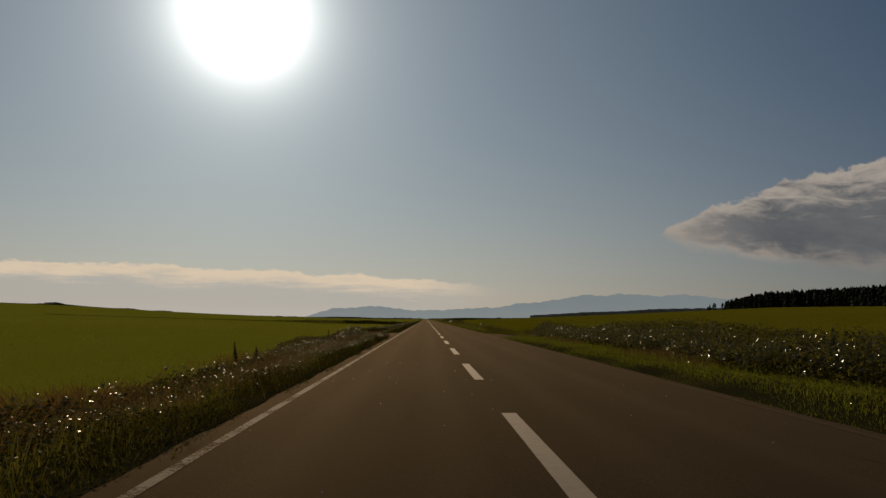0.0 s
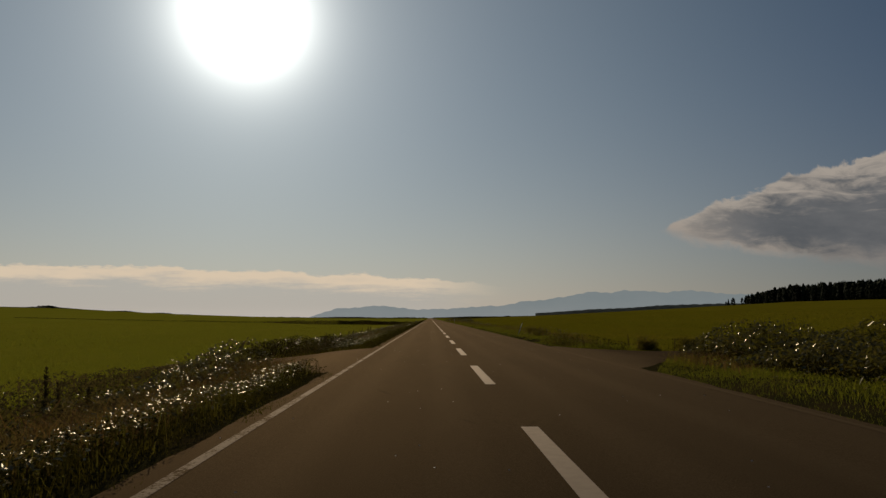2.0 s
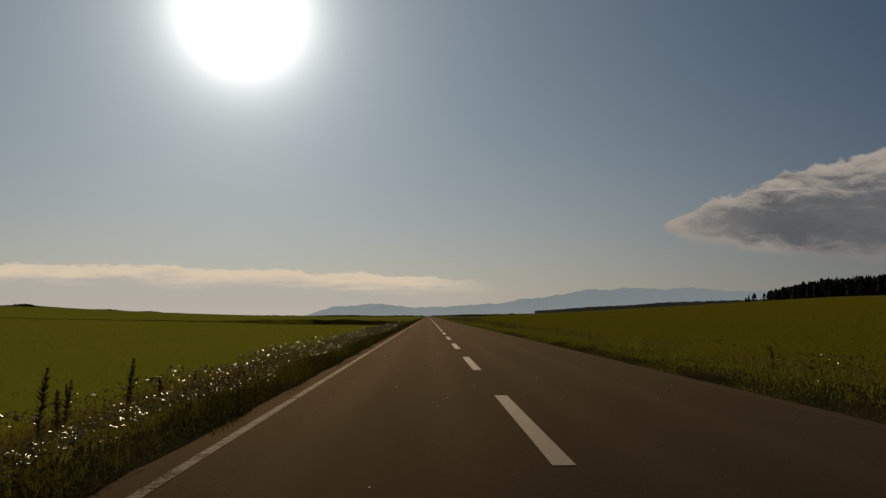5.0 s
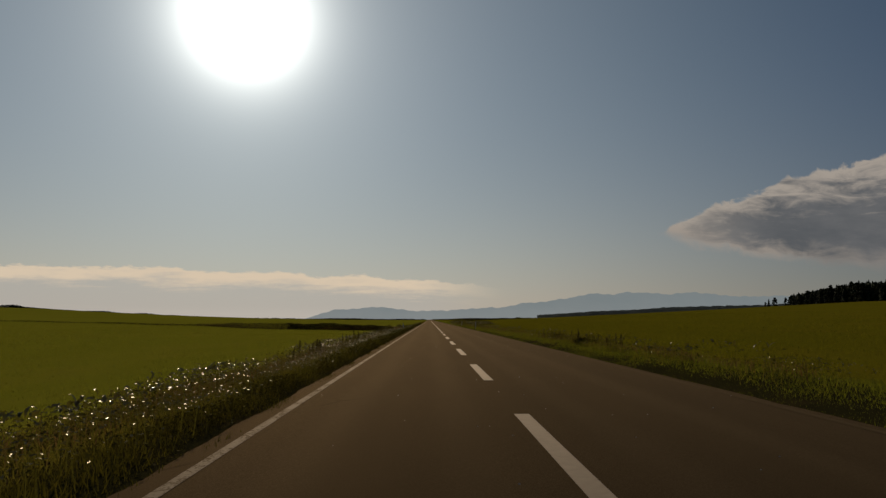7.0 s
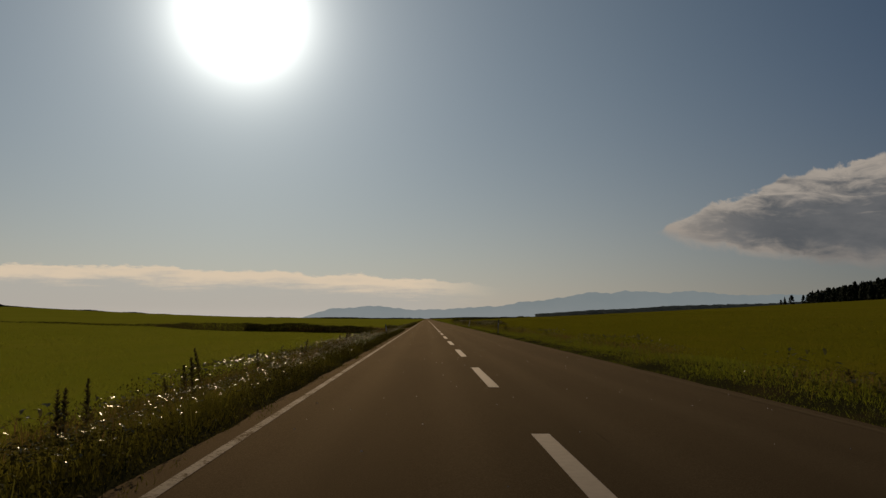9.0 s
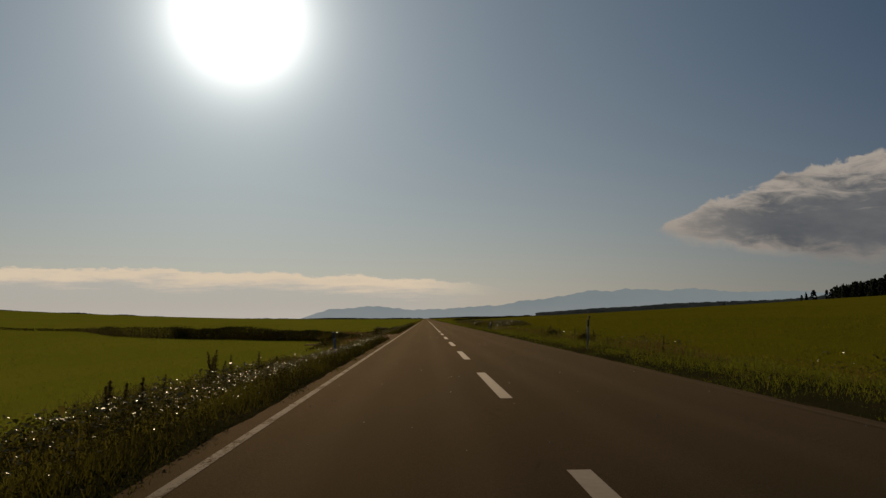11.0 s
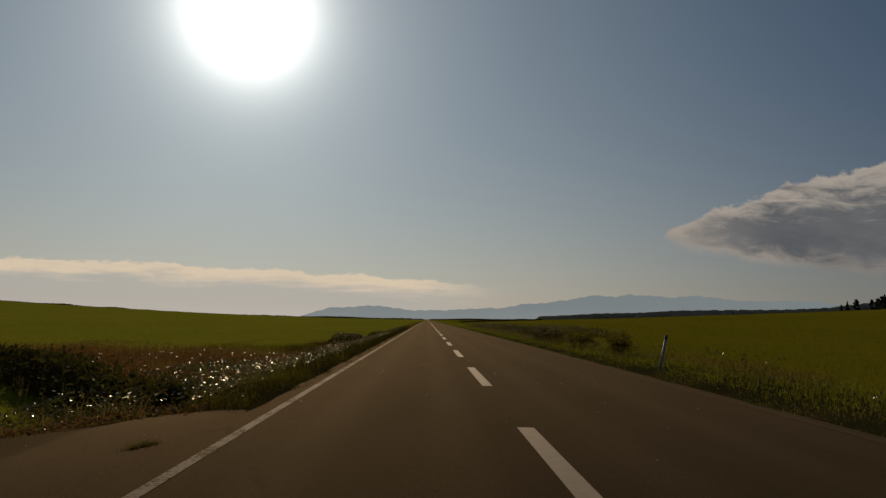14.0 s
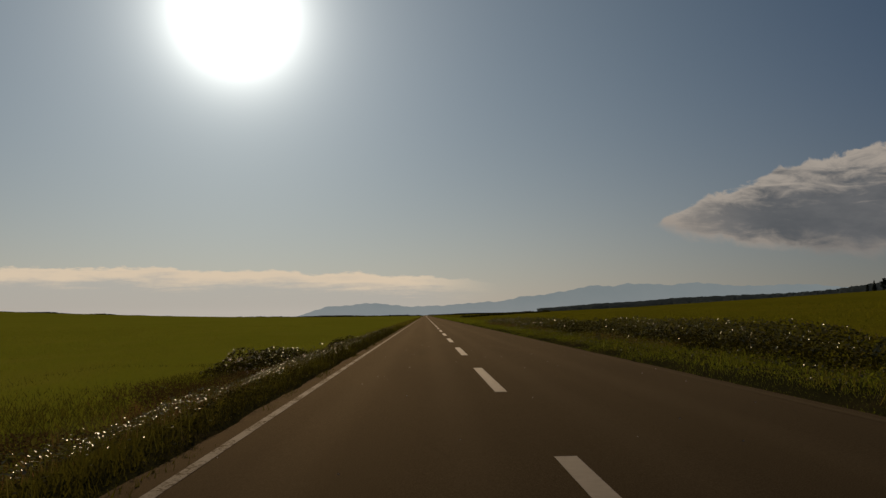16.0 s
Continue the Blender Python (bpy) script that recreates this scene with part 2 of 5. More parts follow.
def post_nodes(a, b):
    def build(n):
        p = where(n)
        g = n.noise(n.scaled(p, 40.0, 40.0, 7.0), 1.0, 5.0, 0.65)
        return principled(n, n.mix(g, a, b), 0.55, 0.4, 0.0, g, 0.3, 0.004)
    return build


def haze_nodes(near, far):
    """Distant range that glows; haze of kilometres of bright air painted into its colour."""
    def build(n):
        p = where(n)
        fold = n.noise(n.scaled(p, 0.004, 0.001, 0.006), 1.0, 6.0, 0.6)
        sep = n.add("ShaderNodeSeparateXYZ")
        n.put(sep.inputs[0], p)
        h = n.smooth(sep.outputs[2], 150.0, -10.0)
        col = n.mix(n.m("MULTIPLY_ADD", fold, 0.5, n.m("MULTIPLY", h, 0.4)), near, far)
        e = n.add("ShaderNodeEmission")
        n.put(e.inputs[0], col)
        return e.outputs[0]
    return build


ASPHALT = material("asphalt", asphalt_nodes)
PAINT = material("road_paint", paint_nodes(0.74, 1.08))
PAINT_WORN = material("road_paint_worn", paint_nodes(0.57, 0.66))
PAINT_GHOST = material("road_paint_ghost", paint_nodes(0.36, 0.24))
VERGE = material("verge_soil", verge_nodes)
# left field's colour raised for light scattered from the sun, right one's lowered
FIELD_SUNWARD = material("meadow", field_nodes((0.160, 0.158, 0.013), (0.218, 0.209, 0.018), (0.236, 0.196, 0.024)))
FIELD_DIMMED = material("meadow_dimmed", field_nodes((0.110, 0.099, 0.006), (0.148, 0.128, 0.009), (0.172, 0.122, 0.013)))
GRASS = material("grass", leaf_nodes((0.044, 0.039, 0.008), (0.132, 0.106, 0.017), (0.180, 0.092, 0.030), 0.50, 0.008, 0.54))
# darker copy of the grass, shade among crowded blades put into its colour
EDGE_GRASS = material("edge_grass", leaf_nodes((0.024, 0.021, 0.004), (0.078, 0.064, 0.009), (0.115, 0.070, 0.017), 0.50, 0.008, 0.48))
GRASS_BRIGHT = material("mown_grass", leaf_nodes((0.058, 0.064, 0.007), (0.134, 0.134, 0.013), (0.15, 0.102, 0.024), 0.55, 0.006, 0.58, 0.80))
# blades follow their field: left lightened towards the sun, right dimmed in colour
MEADOW = material("meadow_blades", leaf_nodes((0.128, 0.125, 0.014), (0.178, 0.168, 0.019), (0.188, 0.147, 0.026), 0.6, 0.003, 0.45, 0.88))
MEADOW_DIMMED = material("dimmed_blades", leaf_nodes((0.100, 0.092, 0.006), (0.136, 0.119, 0.009), (0.156, 0.112, 0.013), 0.6, 0.003, 0.45, 0.86))
# darker leaf copies with the shade inside thick growth put into their colour
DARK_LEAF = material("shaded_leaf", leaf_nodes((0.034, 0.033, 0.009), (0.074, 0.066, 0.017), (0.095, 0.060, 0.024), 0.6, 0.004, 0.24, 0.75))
DEEP_SHADE_LEAF = material("deep_shade_leaf", leaf_nodes((0.022, 0.019, 0.004), (0.062, 0.050, 0.009), (0.090, 0.054, 0.015), 0.55, 0.004, 0.18, 0.78))
STRAW = material("seeding_grass", leaf_nodes((0.062, 0.044, 0.015), (0.140, 0.096, 0.033), (0.13, 0.058, 0.025), 0.6, 0.005, 0.45, 0.6))
LEAF = material("broad_leaf", leaf_nodes((0.034, 0.034, 0.008), (0.108, 0.094, 0.018), (0.150, 0.085, 0.027), 0.6, 0.004, 0.42, 0.74))
GLOSS_LEAF = material("glossy_leaf", leaf_nodes((0.044, 0.042, 0.010), (0.110, 0.092, 0.018), (0.13, 0.076, 0.024), 0.28, 0.068, 0.40, 0.75))
RUST_DARK = material("dark_brown_weed", leaf_nodes((0.030, 0.019, 0.008), (0.082, 0.048, 0.017), (0.10, 0.056, 0.022), 0.6, 0.004, 0.34, 0.7))
RUST = material("rusty_weed", leaf_nodes((0.056, 0.029, 0.012), (0.146, 0.070, 0.027), (0.14, 0.082, 0.031), 0.6, 0.006, 0.44, 0.6))
NEEDLE = material("conifer_needles", needle_nodes)
# woods' leaf colour paled and blued to stand for the haze of distance
FAR_WOOD = material("hazed_woods", leaf_nodes((0.090, 0.108, 0.110), (0.115, 0.134, 0.132), (0.11, 0.115, 0.105), 0.7, 0.003, 0.5, 0.9))
BARK = material("bark", bark_nodes)
DOCK = material("dock_seed", leaf_nodes((0.050, 0.042, 0.016), (0.100, 0.076, 0.030), (0.090, 0.052, 0.022), 0.6, 0.004, 0.38, 0.75))
POST_BLUE = material("weathered_post", post_nodes((0.10, 0.115, 0.15), (0.19, 0.205, 0.25)))
POST_PALE = material("pale_post", post_nodes((0.22, 0.21, 0.21), (0.36, 0.34, 0.32)))
POST_WHITE = material("white_post", post_nodes((0.55, 0.54, 0.52), (0.74, 0.73, 0.70)))
CAP = material("dark_cap", post_nodes((0.03, 0.03, 0.035), (0.06, 0.06, 0.065)))
STONE = material("gravel_stone", post_nodes((0.30, 0.28, 0.25), (0.70, 0.67, 0.60)))
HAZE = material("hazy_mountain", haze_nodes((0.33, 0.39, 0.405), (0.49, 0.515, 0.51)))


# ---- mesh helpers ----
def mesh_np(name, verts, faces, mats, face_mat=None, smooth=False):
    """A mesh from arrays: n x 3 places and m x k corners."""
    me = bpy.data.meshes.new(name)
    verts, faces = np.asarray(verts, np.float32), np.asarray(faces, np.int32)
    me.vertices.add(len(verts))
    me.vertices.foreach_set("co", verts.ravel())
    k = faces.shape[1]
    me.loops.add(faces.size)
    me.loops.foreach_set("vertex_index", faces.ravel())
    me.polygons.add(len(faces))
    me.polygons.foreach_set("loop_start", np.arange(len(faces), dtype=np.int32) * k)
    if face_mat is not None:
        me.polygons.foreach_set("material_index", np.asarray(face_mat, np.int32))
    me.update(calc_edges=True)
    me.validate()
    me.polygons.foreach_set("use_smooth", np.full(len(me.polygons), smooth))
    for mat in mats:
        me.materials.append(mat)
    return me


def part(name, data, parent, label=""):
    ob = new(name, data)
    ob.parent = parent
    return tagged(ob, label)


def bm_mesh(name, bm, mat, smooth=True):
    me = bpy.data.meshes.new(name)
    for f in bm.faces:
        f.smooth = smooth
    bm.to_mesh(me)
    bm.free()
    me.materials.append(mat)
    return me


RNG = np.random.default_rng(7)


def ridge(y, pts):
    return np.interp(y, [p[0] for p in pts], [p[1] for p in pts])


LEFT_RISE = [(-100, 13.0), (1000, 15.6), (1150, 13.0), (1665, 6.6), (1820, 3.0), (2200, 1.4), (5000, 0.6)]
RIGHT_RISE = [(-100, 11.0), (411, 12.7), (552, 14.4), (640, 11.8), (901, 9.5), (1013, 6.2), (1500, 4.4), (5000, 3.0)]


def ground_z(x, y):
    x, y = np.asarray(x, float), np.asarray(y, float)
    a = np.abs(x)
    s = np.clip((a - np.where(x < 0, 3.7, 4.4)) / np.where(x < 0, 3.4, 4.0), 0, 1)
    low = np.where(x < 0, np.interp(y, [185, 205, 264], [-0.55, -0.85, -0.95]), -0.10) * s * s * (3 - 2 * s)
    # the verge right of the road is a low bank, but for the access
    lip, foot = np.clip((x - 4.35) / 0.8, 0, 1), np.clip((x - 6.2) / 2.6, 0, 1)
    gap = 1 - np.clip((y - 40.0) / 3.0, 0, 1) * np.clip((62.0 - y) / 3.0, 0, 1)
    low = low + 0.17 * lip * lip * (3 - 2 * lip) * (1 - 0.75 * foot * foot * (3 - 2 * foot)) * gap
    # gentle ramps carry the two accesses down to the left meadow
    for y0, y1, deep, run in ((40.5, 58.5, 0.55, 5.6), (209.5, 229.5, 0.85, 6.3)):
        ramp = np.where(x < 0, np.clip((y - y0) / 3.0, 0, 1) * np.clip((y1 - y) / 3.0, 0, 1), 0.0)
        low = low + (-deep * np.clip((a - 3.7) / run, 0, 1) - low) * ramp
    r = np.where(x < 0, ridge(y, LEFT_RISE), ridge(y, RIGHT_RISE))
    reach = np.where(x < 0, 528.0, 285.0)
    f = np.clip((a - 8.0) / (reach - 8.0), 0, 1)
    f = np.where(x < 0, f ** 2.0, f ** 1.15)
    past = np.clip(a - reach, 0, 3000) * np.where(x < 0, -0.004, 0.004)
    roll_ = 0.05 * np.sin(x * 0.21 + y * 0.05) * np.clip((a - 9) / 20, 0, 1) + 0.03 * np.sin(y * 0.33 + x) * np.clip((a - 4.4), 0, 1)
    return low - 0.03 + r * f + past + roll_


# ---- ground, one sheet to the horizon ----
def build_ground():
    near = np.concatenate([np.arange(0, 12, 0.6), np.arange(12, 40, 2.0), np.geomspace(40, 4200, 46)])
    xs = np.concatenate([-near[::-1], near[1:]])
    ys = np.concatenate([np.arange(-120, 0, 12.0), np.arange(0, 330, 2.2), np.geomspace(330, 5200, 110)])
    gx, gy = np.meshgrid(xs, ys)
    gz = ground_z(gx, gy)
    nx, ny = len(xs), len(ys)
    verts = np.stack([gx, gy, gz], -1).reshape(-1, 3)
    i = (np.arange(ny - 1)[:, None] * nx + np.arange(nx - 1)[None]).ravel()
    faces = np.stack([i, i + 1, i + nx + 1, i + nx], 1)
    cx = verts[faces].mean(1)
    mat = np.where((cx[:, 0] > -7.0) & (cx[:, 0] < 7.0), 0, np.where(cx[:, 0] < 0, 1, 2))
    ob = new("ground", mesh_np("ground", verts, faces, [VERGE, FIELD_SUNWARD, FIELD_DIMMED], mat, True))
    tagged(ob, "green meadow fields and grassy verges either side of the road", "ground", kind="structure")


# ---- road ----
def wobble(y, seed, amp):
    return amp * (np.sin(y * 1.3 + seed) + np.sin(y * 3.1 + 2 * seed) * 0.6 + np.sin(y * 7.7 + seed * 5) * 0.4)


def strip(y, left, right, cols, zf):
    """Verts and faces of a strip along y between two edges."""
    f = np.linspace(0, 1, cols)
    x = left[:, None] + (right - left)[:, None] * f[None]
    yy = np.repeat(y[:, None], cols, 1)
    v = np.stack([x, yy, zf(x, yy)], -1).reshape(-1, 3)
    n = len(y)
    i = (np.arange(n - 1)[:, None] * cols + np.arange(cols - 1)[None]).ravel()
    return v, np.stack([i, i + 1, i + cols + 1, i + cols], 1)


def road_z(x, y):
    return 0.0 - 0.006 * np.abs(x)


def build_road():
    y = np.concatenate([np.arange(-60, 330, 0.35), np.geomspace(330, 4900, 120)])
    near = (y < 330)
    l = -3.53 + wobble(y, 1.0, 0.025) * near
    r = 4.24 + wobble(y, 4.0, 0.04) * near
    v, f = strip(y, l, r, 9, road_z)
    # skirts down the two edges
    n = len(y)
    sk = []
    base = len(v)
    lo = v.reshape(n, 9, 3)[:, [0, 8]].copy()
    lo[:, 0, 0] -= 0.04
    lo[:, 1, 0] += 0.04
    lo[:, :, 2] -= 0.12
    v = np.concatenate([v, lo.reshape(-1, 3)])
    k = np.arange(n - 1)
    sk.append(np.stack([base + 2 * k, k * 9, (k + 1) * 9, base + 2 * (k + 1)], 1))
    sk.append(np.stack([k * 9 + 8, base + 2 * k + 1, base + 2 * (k + 1) + 1, (k + 1) * 9 + 8], 1))
    f = np.concatenate([f, *sk])
    road = tagged(new("road", mesh_np("road", v, f, [ASPHALT])),
                  "straight two-lane dark asphalt country road with worn white markings", "road", kind="structure")

    def slab(name, x0, x1, y0, y1, mat, step):
        yy = np.arange(y0, y1 + 1e-6, step)
        v, f = strip(yy, np.full(len(yy), x0), np.full(len(yy), x1), 2, lambda a, b: road_z(a, b) + 0.005)
        return mesh_np(name, v, f, [mat])

    dash = slab("dash", -0.1, 0.1, 0, 5, PAINT, 0.5)
    for i in range(-3, 120):
        ob = part("dash", dash, road)
        ob.location = (0, 10.0 * i, 0)
    part("edge_line", slab("edge_line", -3.255, -3.14, -60, 1600, PAINT_WORN, 4.0), road, "faded white edge line")
    part("edge_line", slab("edge_line", 3.90, 4.02, -60, 1600, PAINT_GHOST, 4.0), road, "faded white edge line")


def access_z(x, y, start):
    """Height of a field access that leaves the road at the given distance from its middle."""
    out = np.clip((np.abs(x) - start) / 2.0, 0, 1)
    return ground_z(x, y) * out + (road_z(x, y) - 0.010) * (1 - out) + 0.045 * out


def side_road(name, pts, label):
    """A short asphalt ramp from the road down to the field: rows of across, near edge, far edge."""
    pts = np.array(pts)
    xs = np.linspace(pts[0, 0], pts[-1, 0], 60)
    near = np.interp(xs, pts[:, 0][::int(np.sign(pts[-1, 0]))], pts[:, 1][::int(np.sign(pts[-1, 0]))])
    far = np.interp(xs, pts[:, 0][::int(np.sign(pts[-1, 0]))], pts[:, 2][::int(np.sign(pts[-1, 0]))])
    near, far = near + wobble(xs, 2.0, 0.05), far + wobble(xs, 7.0, 0.05)
    f = np.linspace(0, 1, 14)
    y = near[:, None] + (far - near)[:, None] * f[None]
    x = np.repeat(xs[:, None], 14, 1)
    edge = np.abs(f - 0.5) > 0.49
    out = np.clip((np.abs(x) - np.abs(pts[0, 0])) / 2.0, 0, 1)
    z = access_z(x, y, np.abs(pts[0, 0])) - 0.04 * (edge[None] * out)
    v = np.stack([x, y, z], -1).reshape(-1, 3)
    i = (np.arange(59)[:, None] * 14 + np.arange(13)[None]).ravel()
    q = np.stack([i, i + 14, i + 15, i + 1], 1)
    if pts[-1, 0] < 0:
        q = q[:, ::-1]
    tagged(new(name, mesh_np(name, v, q, [ASPHALT], None, True)), label, "road", kind="structure")


ACCESS_L1 = [(-3.4, 43.0, 56.0), (-4.5, 43.8, 55.4), (-6.0, 45.6, 55.2), (-7.4, 47.8, 55.2), (-8.6, 49.6, 55.0), (-11.0, 51.6, 53.6)]
ACCESS_R1 = [(4.0, 42.8, 59.4), (5.0, 45.4, 56.8), (6.2, 48.2, 55.6), (7.6, 50.2, 54.6), (9.4, 51.3, 53.9), (13.0, 51.8, 53.8)]
ACCESS_L2 = [(-3.4, 212.4, 226.3), (-4.6, 215.0, 226.2), (-6.4, 218.2, 226.5), (-7.7, 220.6, 226.8), (-9.2, 222.6, 227.0), (-11.0, 224.2, 226.2)]


def in_access(x, y, grow=0.0):
    hit = np.zeros(len(x), bool)
    for pts in (ACCESS_L1, ACCESS_R1, ACCESS_L2):
        p = np.array(pts)
        a = np.abs(x)
        same = np.sign(x) == np.sign(p[0, 0])
        lo, hi = np.interp(a, np.abs(p[:, 0]), p[:, 1]), np.interp(a, np.abs(p[:, 0]), p[:, 2])
        hit |= same & (y > lo - grow) & (y < hi + grow) & (a < np.abs(p[-1, 0]))
    return hit


# ---- plants ----
def scatter(x0, x1, y0, y1, per_m2):
    n = int((x1 - x0) * (y1 - y0) * per_m2)
    return RNG.uniform(x0, x1, n), RNG.uniform(y0, y1, n)


def field_noise(x, y, s, seed=0.0):
    """Smooth value from 0 to 1 over the plan."""
    a = np.sin(x * 1.7 / s + seed) + np.sin(y * 1.3 / s + 2.1 * seed + 0.6 * np.sin(x / s)) + np.sin((x + y) * 0.9 / s + 3 * seed) + np.sin((x - 1.7 * y) * 0.6 / s + seed * 4)
    return np.clip(a / 5.0 + 0.5, 0, 1)


def blades(name, x, y, h, width, mat, label, category="grass", lean=0.35, two=False, slim=False):
    """Bent grass blades: one three- or four-cornered sheet each, or a bent pair of sheets."""
    n = len(x)
    az, tip = RNG.uniform(0, 2 * np.pi, n), RNG.uniform(0, 2 * np.pi, n)
    w = width * RNG.uniform(0.6, 1.4, n) / 2
    h = h * RNG.uniform(0.55, 1.15, n)
    off = lean * h * RNG.uniform(0.1, 1.0, n)
    z = ground_z(x, y) - 0.02
    dx, dy = np.cos(az) * w, np.sin(az) * w
    tx, ty = np.cos(tip) * off, np.sin(tip) * off
    if two:
        v = np.empty((n, 5, 3), np.float32)
        v[:, 0] = np.stack([x - dx, y - dy, z], 1)
        v[:, 1] = np.stack([x + dx, y + dy, z], 1)
        v[:, 2] = np.stack([x + tx * 0.3 + dx * 0.8, y + ty * 0.3 + dy * 0.8, z + h * 0.65], 1)
        v[:, 3] = np.stack([x + tx * 0.3 - dx * 0.8, y + ty * 0.3 - dy * 0.8, z + h * 0.65], 1)
        v[:, 4] = np.stack([x + tx * 1.3, y + ty * 1.3, z + h * 0.95], 1)
        k = np.arange(n, dtype=np.int32)[:, None] * 5
        f = np.concatenate([k + np.array([[0, 1, 2]]), k + np.array([[0, 2, 3]]), k + np.array([[3, 2, 4]])])
    elif slim:
        v = np.empty((n, 3, 3), np.float32)
        v[:, 0] = np.stack([x - dx * 1.2, y - dy * 1.2, z], 1)
        v[:, 1] = np.stack([x + dx * 1.2, y + dy * 1.2, z], 1)
        v[:, 2] = np.stack([x + tx, y + ty, z + h], 1)
        f = np.arange(3 * n, dtype=np.int32).reshape(n, 3)
    else:
        v = np.empty((n, 4, 3), np.float32)
        v[:, 0] = np.stack([x - dx, y - dy, z], 1)
        v[:, 1] = np.stack([x + dx, y + dy, z], 1)
        v[:, 2] = np.stack([x + tx + dx * 0.25, y + ty + dy * 0.25, z + h], 1)
        v[:, 3] = np.stack([x + tx - dx * 0.25, y + ty - dy * 0.25, z + h * 0.97], 1)
        f = np.arange(4 * n, dtype=np.int32).reshape(n, 4)
    return tagged(new(name, mesh_np(name, v.reshape(-1, 3), f, [mat])), label, category, kind="stuff")


def leaf_arrays(c, size, tilt, long=1.5, plain=False):
    """Broad leaves, folded along the midrib, lying within the tilt of level: centre places, sizes; plain ones have four corners."""
    n = len(c)
    az = RNG.uniform(0, 2 * np.pi, n)
    t1, t2 = RNG.normal(0, tilt, n), RNG.normal(0, tilt, n)
    a = np.stack([np.cos(az), np.sin(az), np.tan(np.clip(t1, -1.2, 1.2))], 1)
    a /= np.linalg.norm(a, axis=1)[:, None]
    b = np.stack([-np.sin(az), np.cos(az), np.tan(np.clip(t2, -1.2, 1.2))], 1)
    b -= a * (a * b).sum(1)[:, None]
    b /= np.linalg.norm(b, axis=1)[:, None]
    up = np.cross(a, b)
    L, W = (size * long / 2)[:, None], (size / 2)[:, None]
    if plain:
        v = np.empty((n, 4, 3), np.float32)
        v[:, 0] = c - a * L
        v[:, 1] = c - b * W * 1.15 + up * W * 0.2
        v[:, 2] = c + a * L - up * L * 0.15
        v[:, 3] = c + b * W * 1.15 + up * W * 0.2
        return v.reshape(-1, 3), np.arange(4 * n, dtype=np.int32).reshape(n, 4)
    v = np.empty((n, 6, 3), np.float32)
    v[:, 0] = c - a * L
    v[:, 1] = c - a * L * 0.25 - b * W + up * W * 0.16
    v[:, 2] = c + a * L * 0.45 - b * W * 0.75 + up * W * 0.14
    v[:, 3] = c + a * L - up * L * 0.18
    v[:, 4] = c + a * L * 0.45 + b * W * 0.75 + up * W * 0.14
    v[:, 5] = c - a * L * 0.25 + b * W + up * W * 0.16
    k = np.arange(n, dtype=np.int32)[:, None] * 6
    f = np.concatenate([k + np.array([[0, 1, 2, 3]]), k + np.array([[0, 3, 4, 5]])])
    return v.reshape(-1, 3), f


def arched_arrays(c, size, long, steep):
    """Long leaves that rise from the stem, arch over and droop, folded along the midrib."""
    n = len(c)
    az = RNG.uniform(0, 2 * np.pi, n)
    out = np.stack([np.cos(az), np.sin(az), np.zeros(n)], 1)
    side = np.stack([-np.sin(az), np.cos(az), RNG.normal(0, 0.35, n)], 1)
    side /= np.linalg.norm(side, axis=1)[:, None]
    up = np.array([0.0, 0.0, 1.0])
    rise, droop = RNG.uniform(0.2, steep, n), RNG.uniform(-steep, 0.1, n)
    step = (size * long / 3)[:, None]
    p = c.copy()
    v = np.empty((n, 12, 3), np.float32)
    for k, w in enumerate((0.3, 1.0, 0.85, 0.06)):
        e = rise + (droop - rise) * k / 3
        d = out * np.cos(e)[:, None] + up * np.sin(e)[:, None]
        q = side * (size * w / 2)[:, None]
        lift = np.cross(d, side) * (size * w * 0.12)[:, None]
        v[:, 3 * k], v[:, 3 * k + 1], v[:, 3 * k + 2] = p - q + lift, p, p + q + lift
        p = p + d * step
    quad = np.array([(3 * k + j, 3 * k + j + 1, 3 * k + j + 4, 3 * k + j + 3) for k in range(3) for j in range(2)])
    f = (np.arange(n, dtype=np.int32)[:, None, None] * 12 + quad[None]).reshape(-1, 4)
    return v.reshape(-1, 3), f


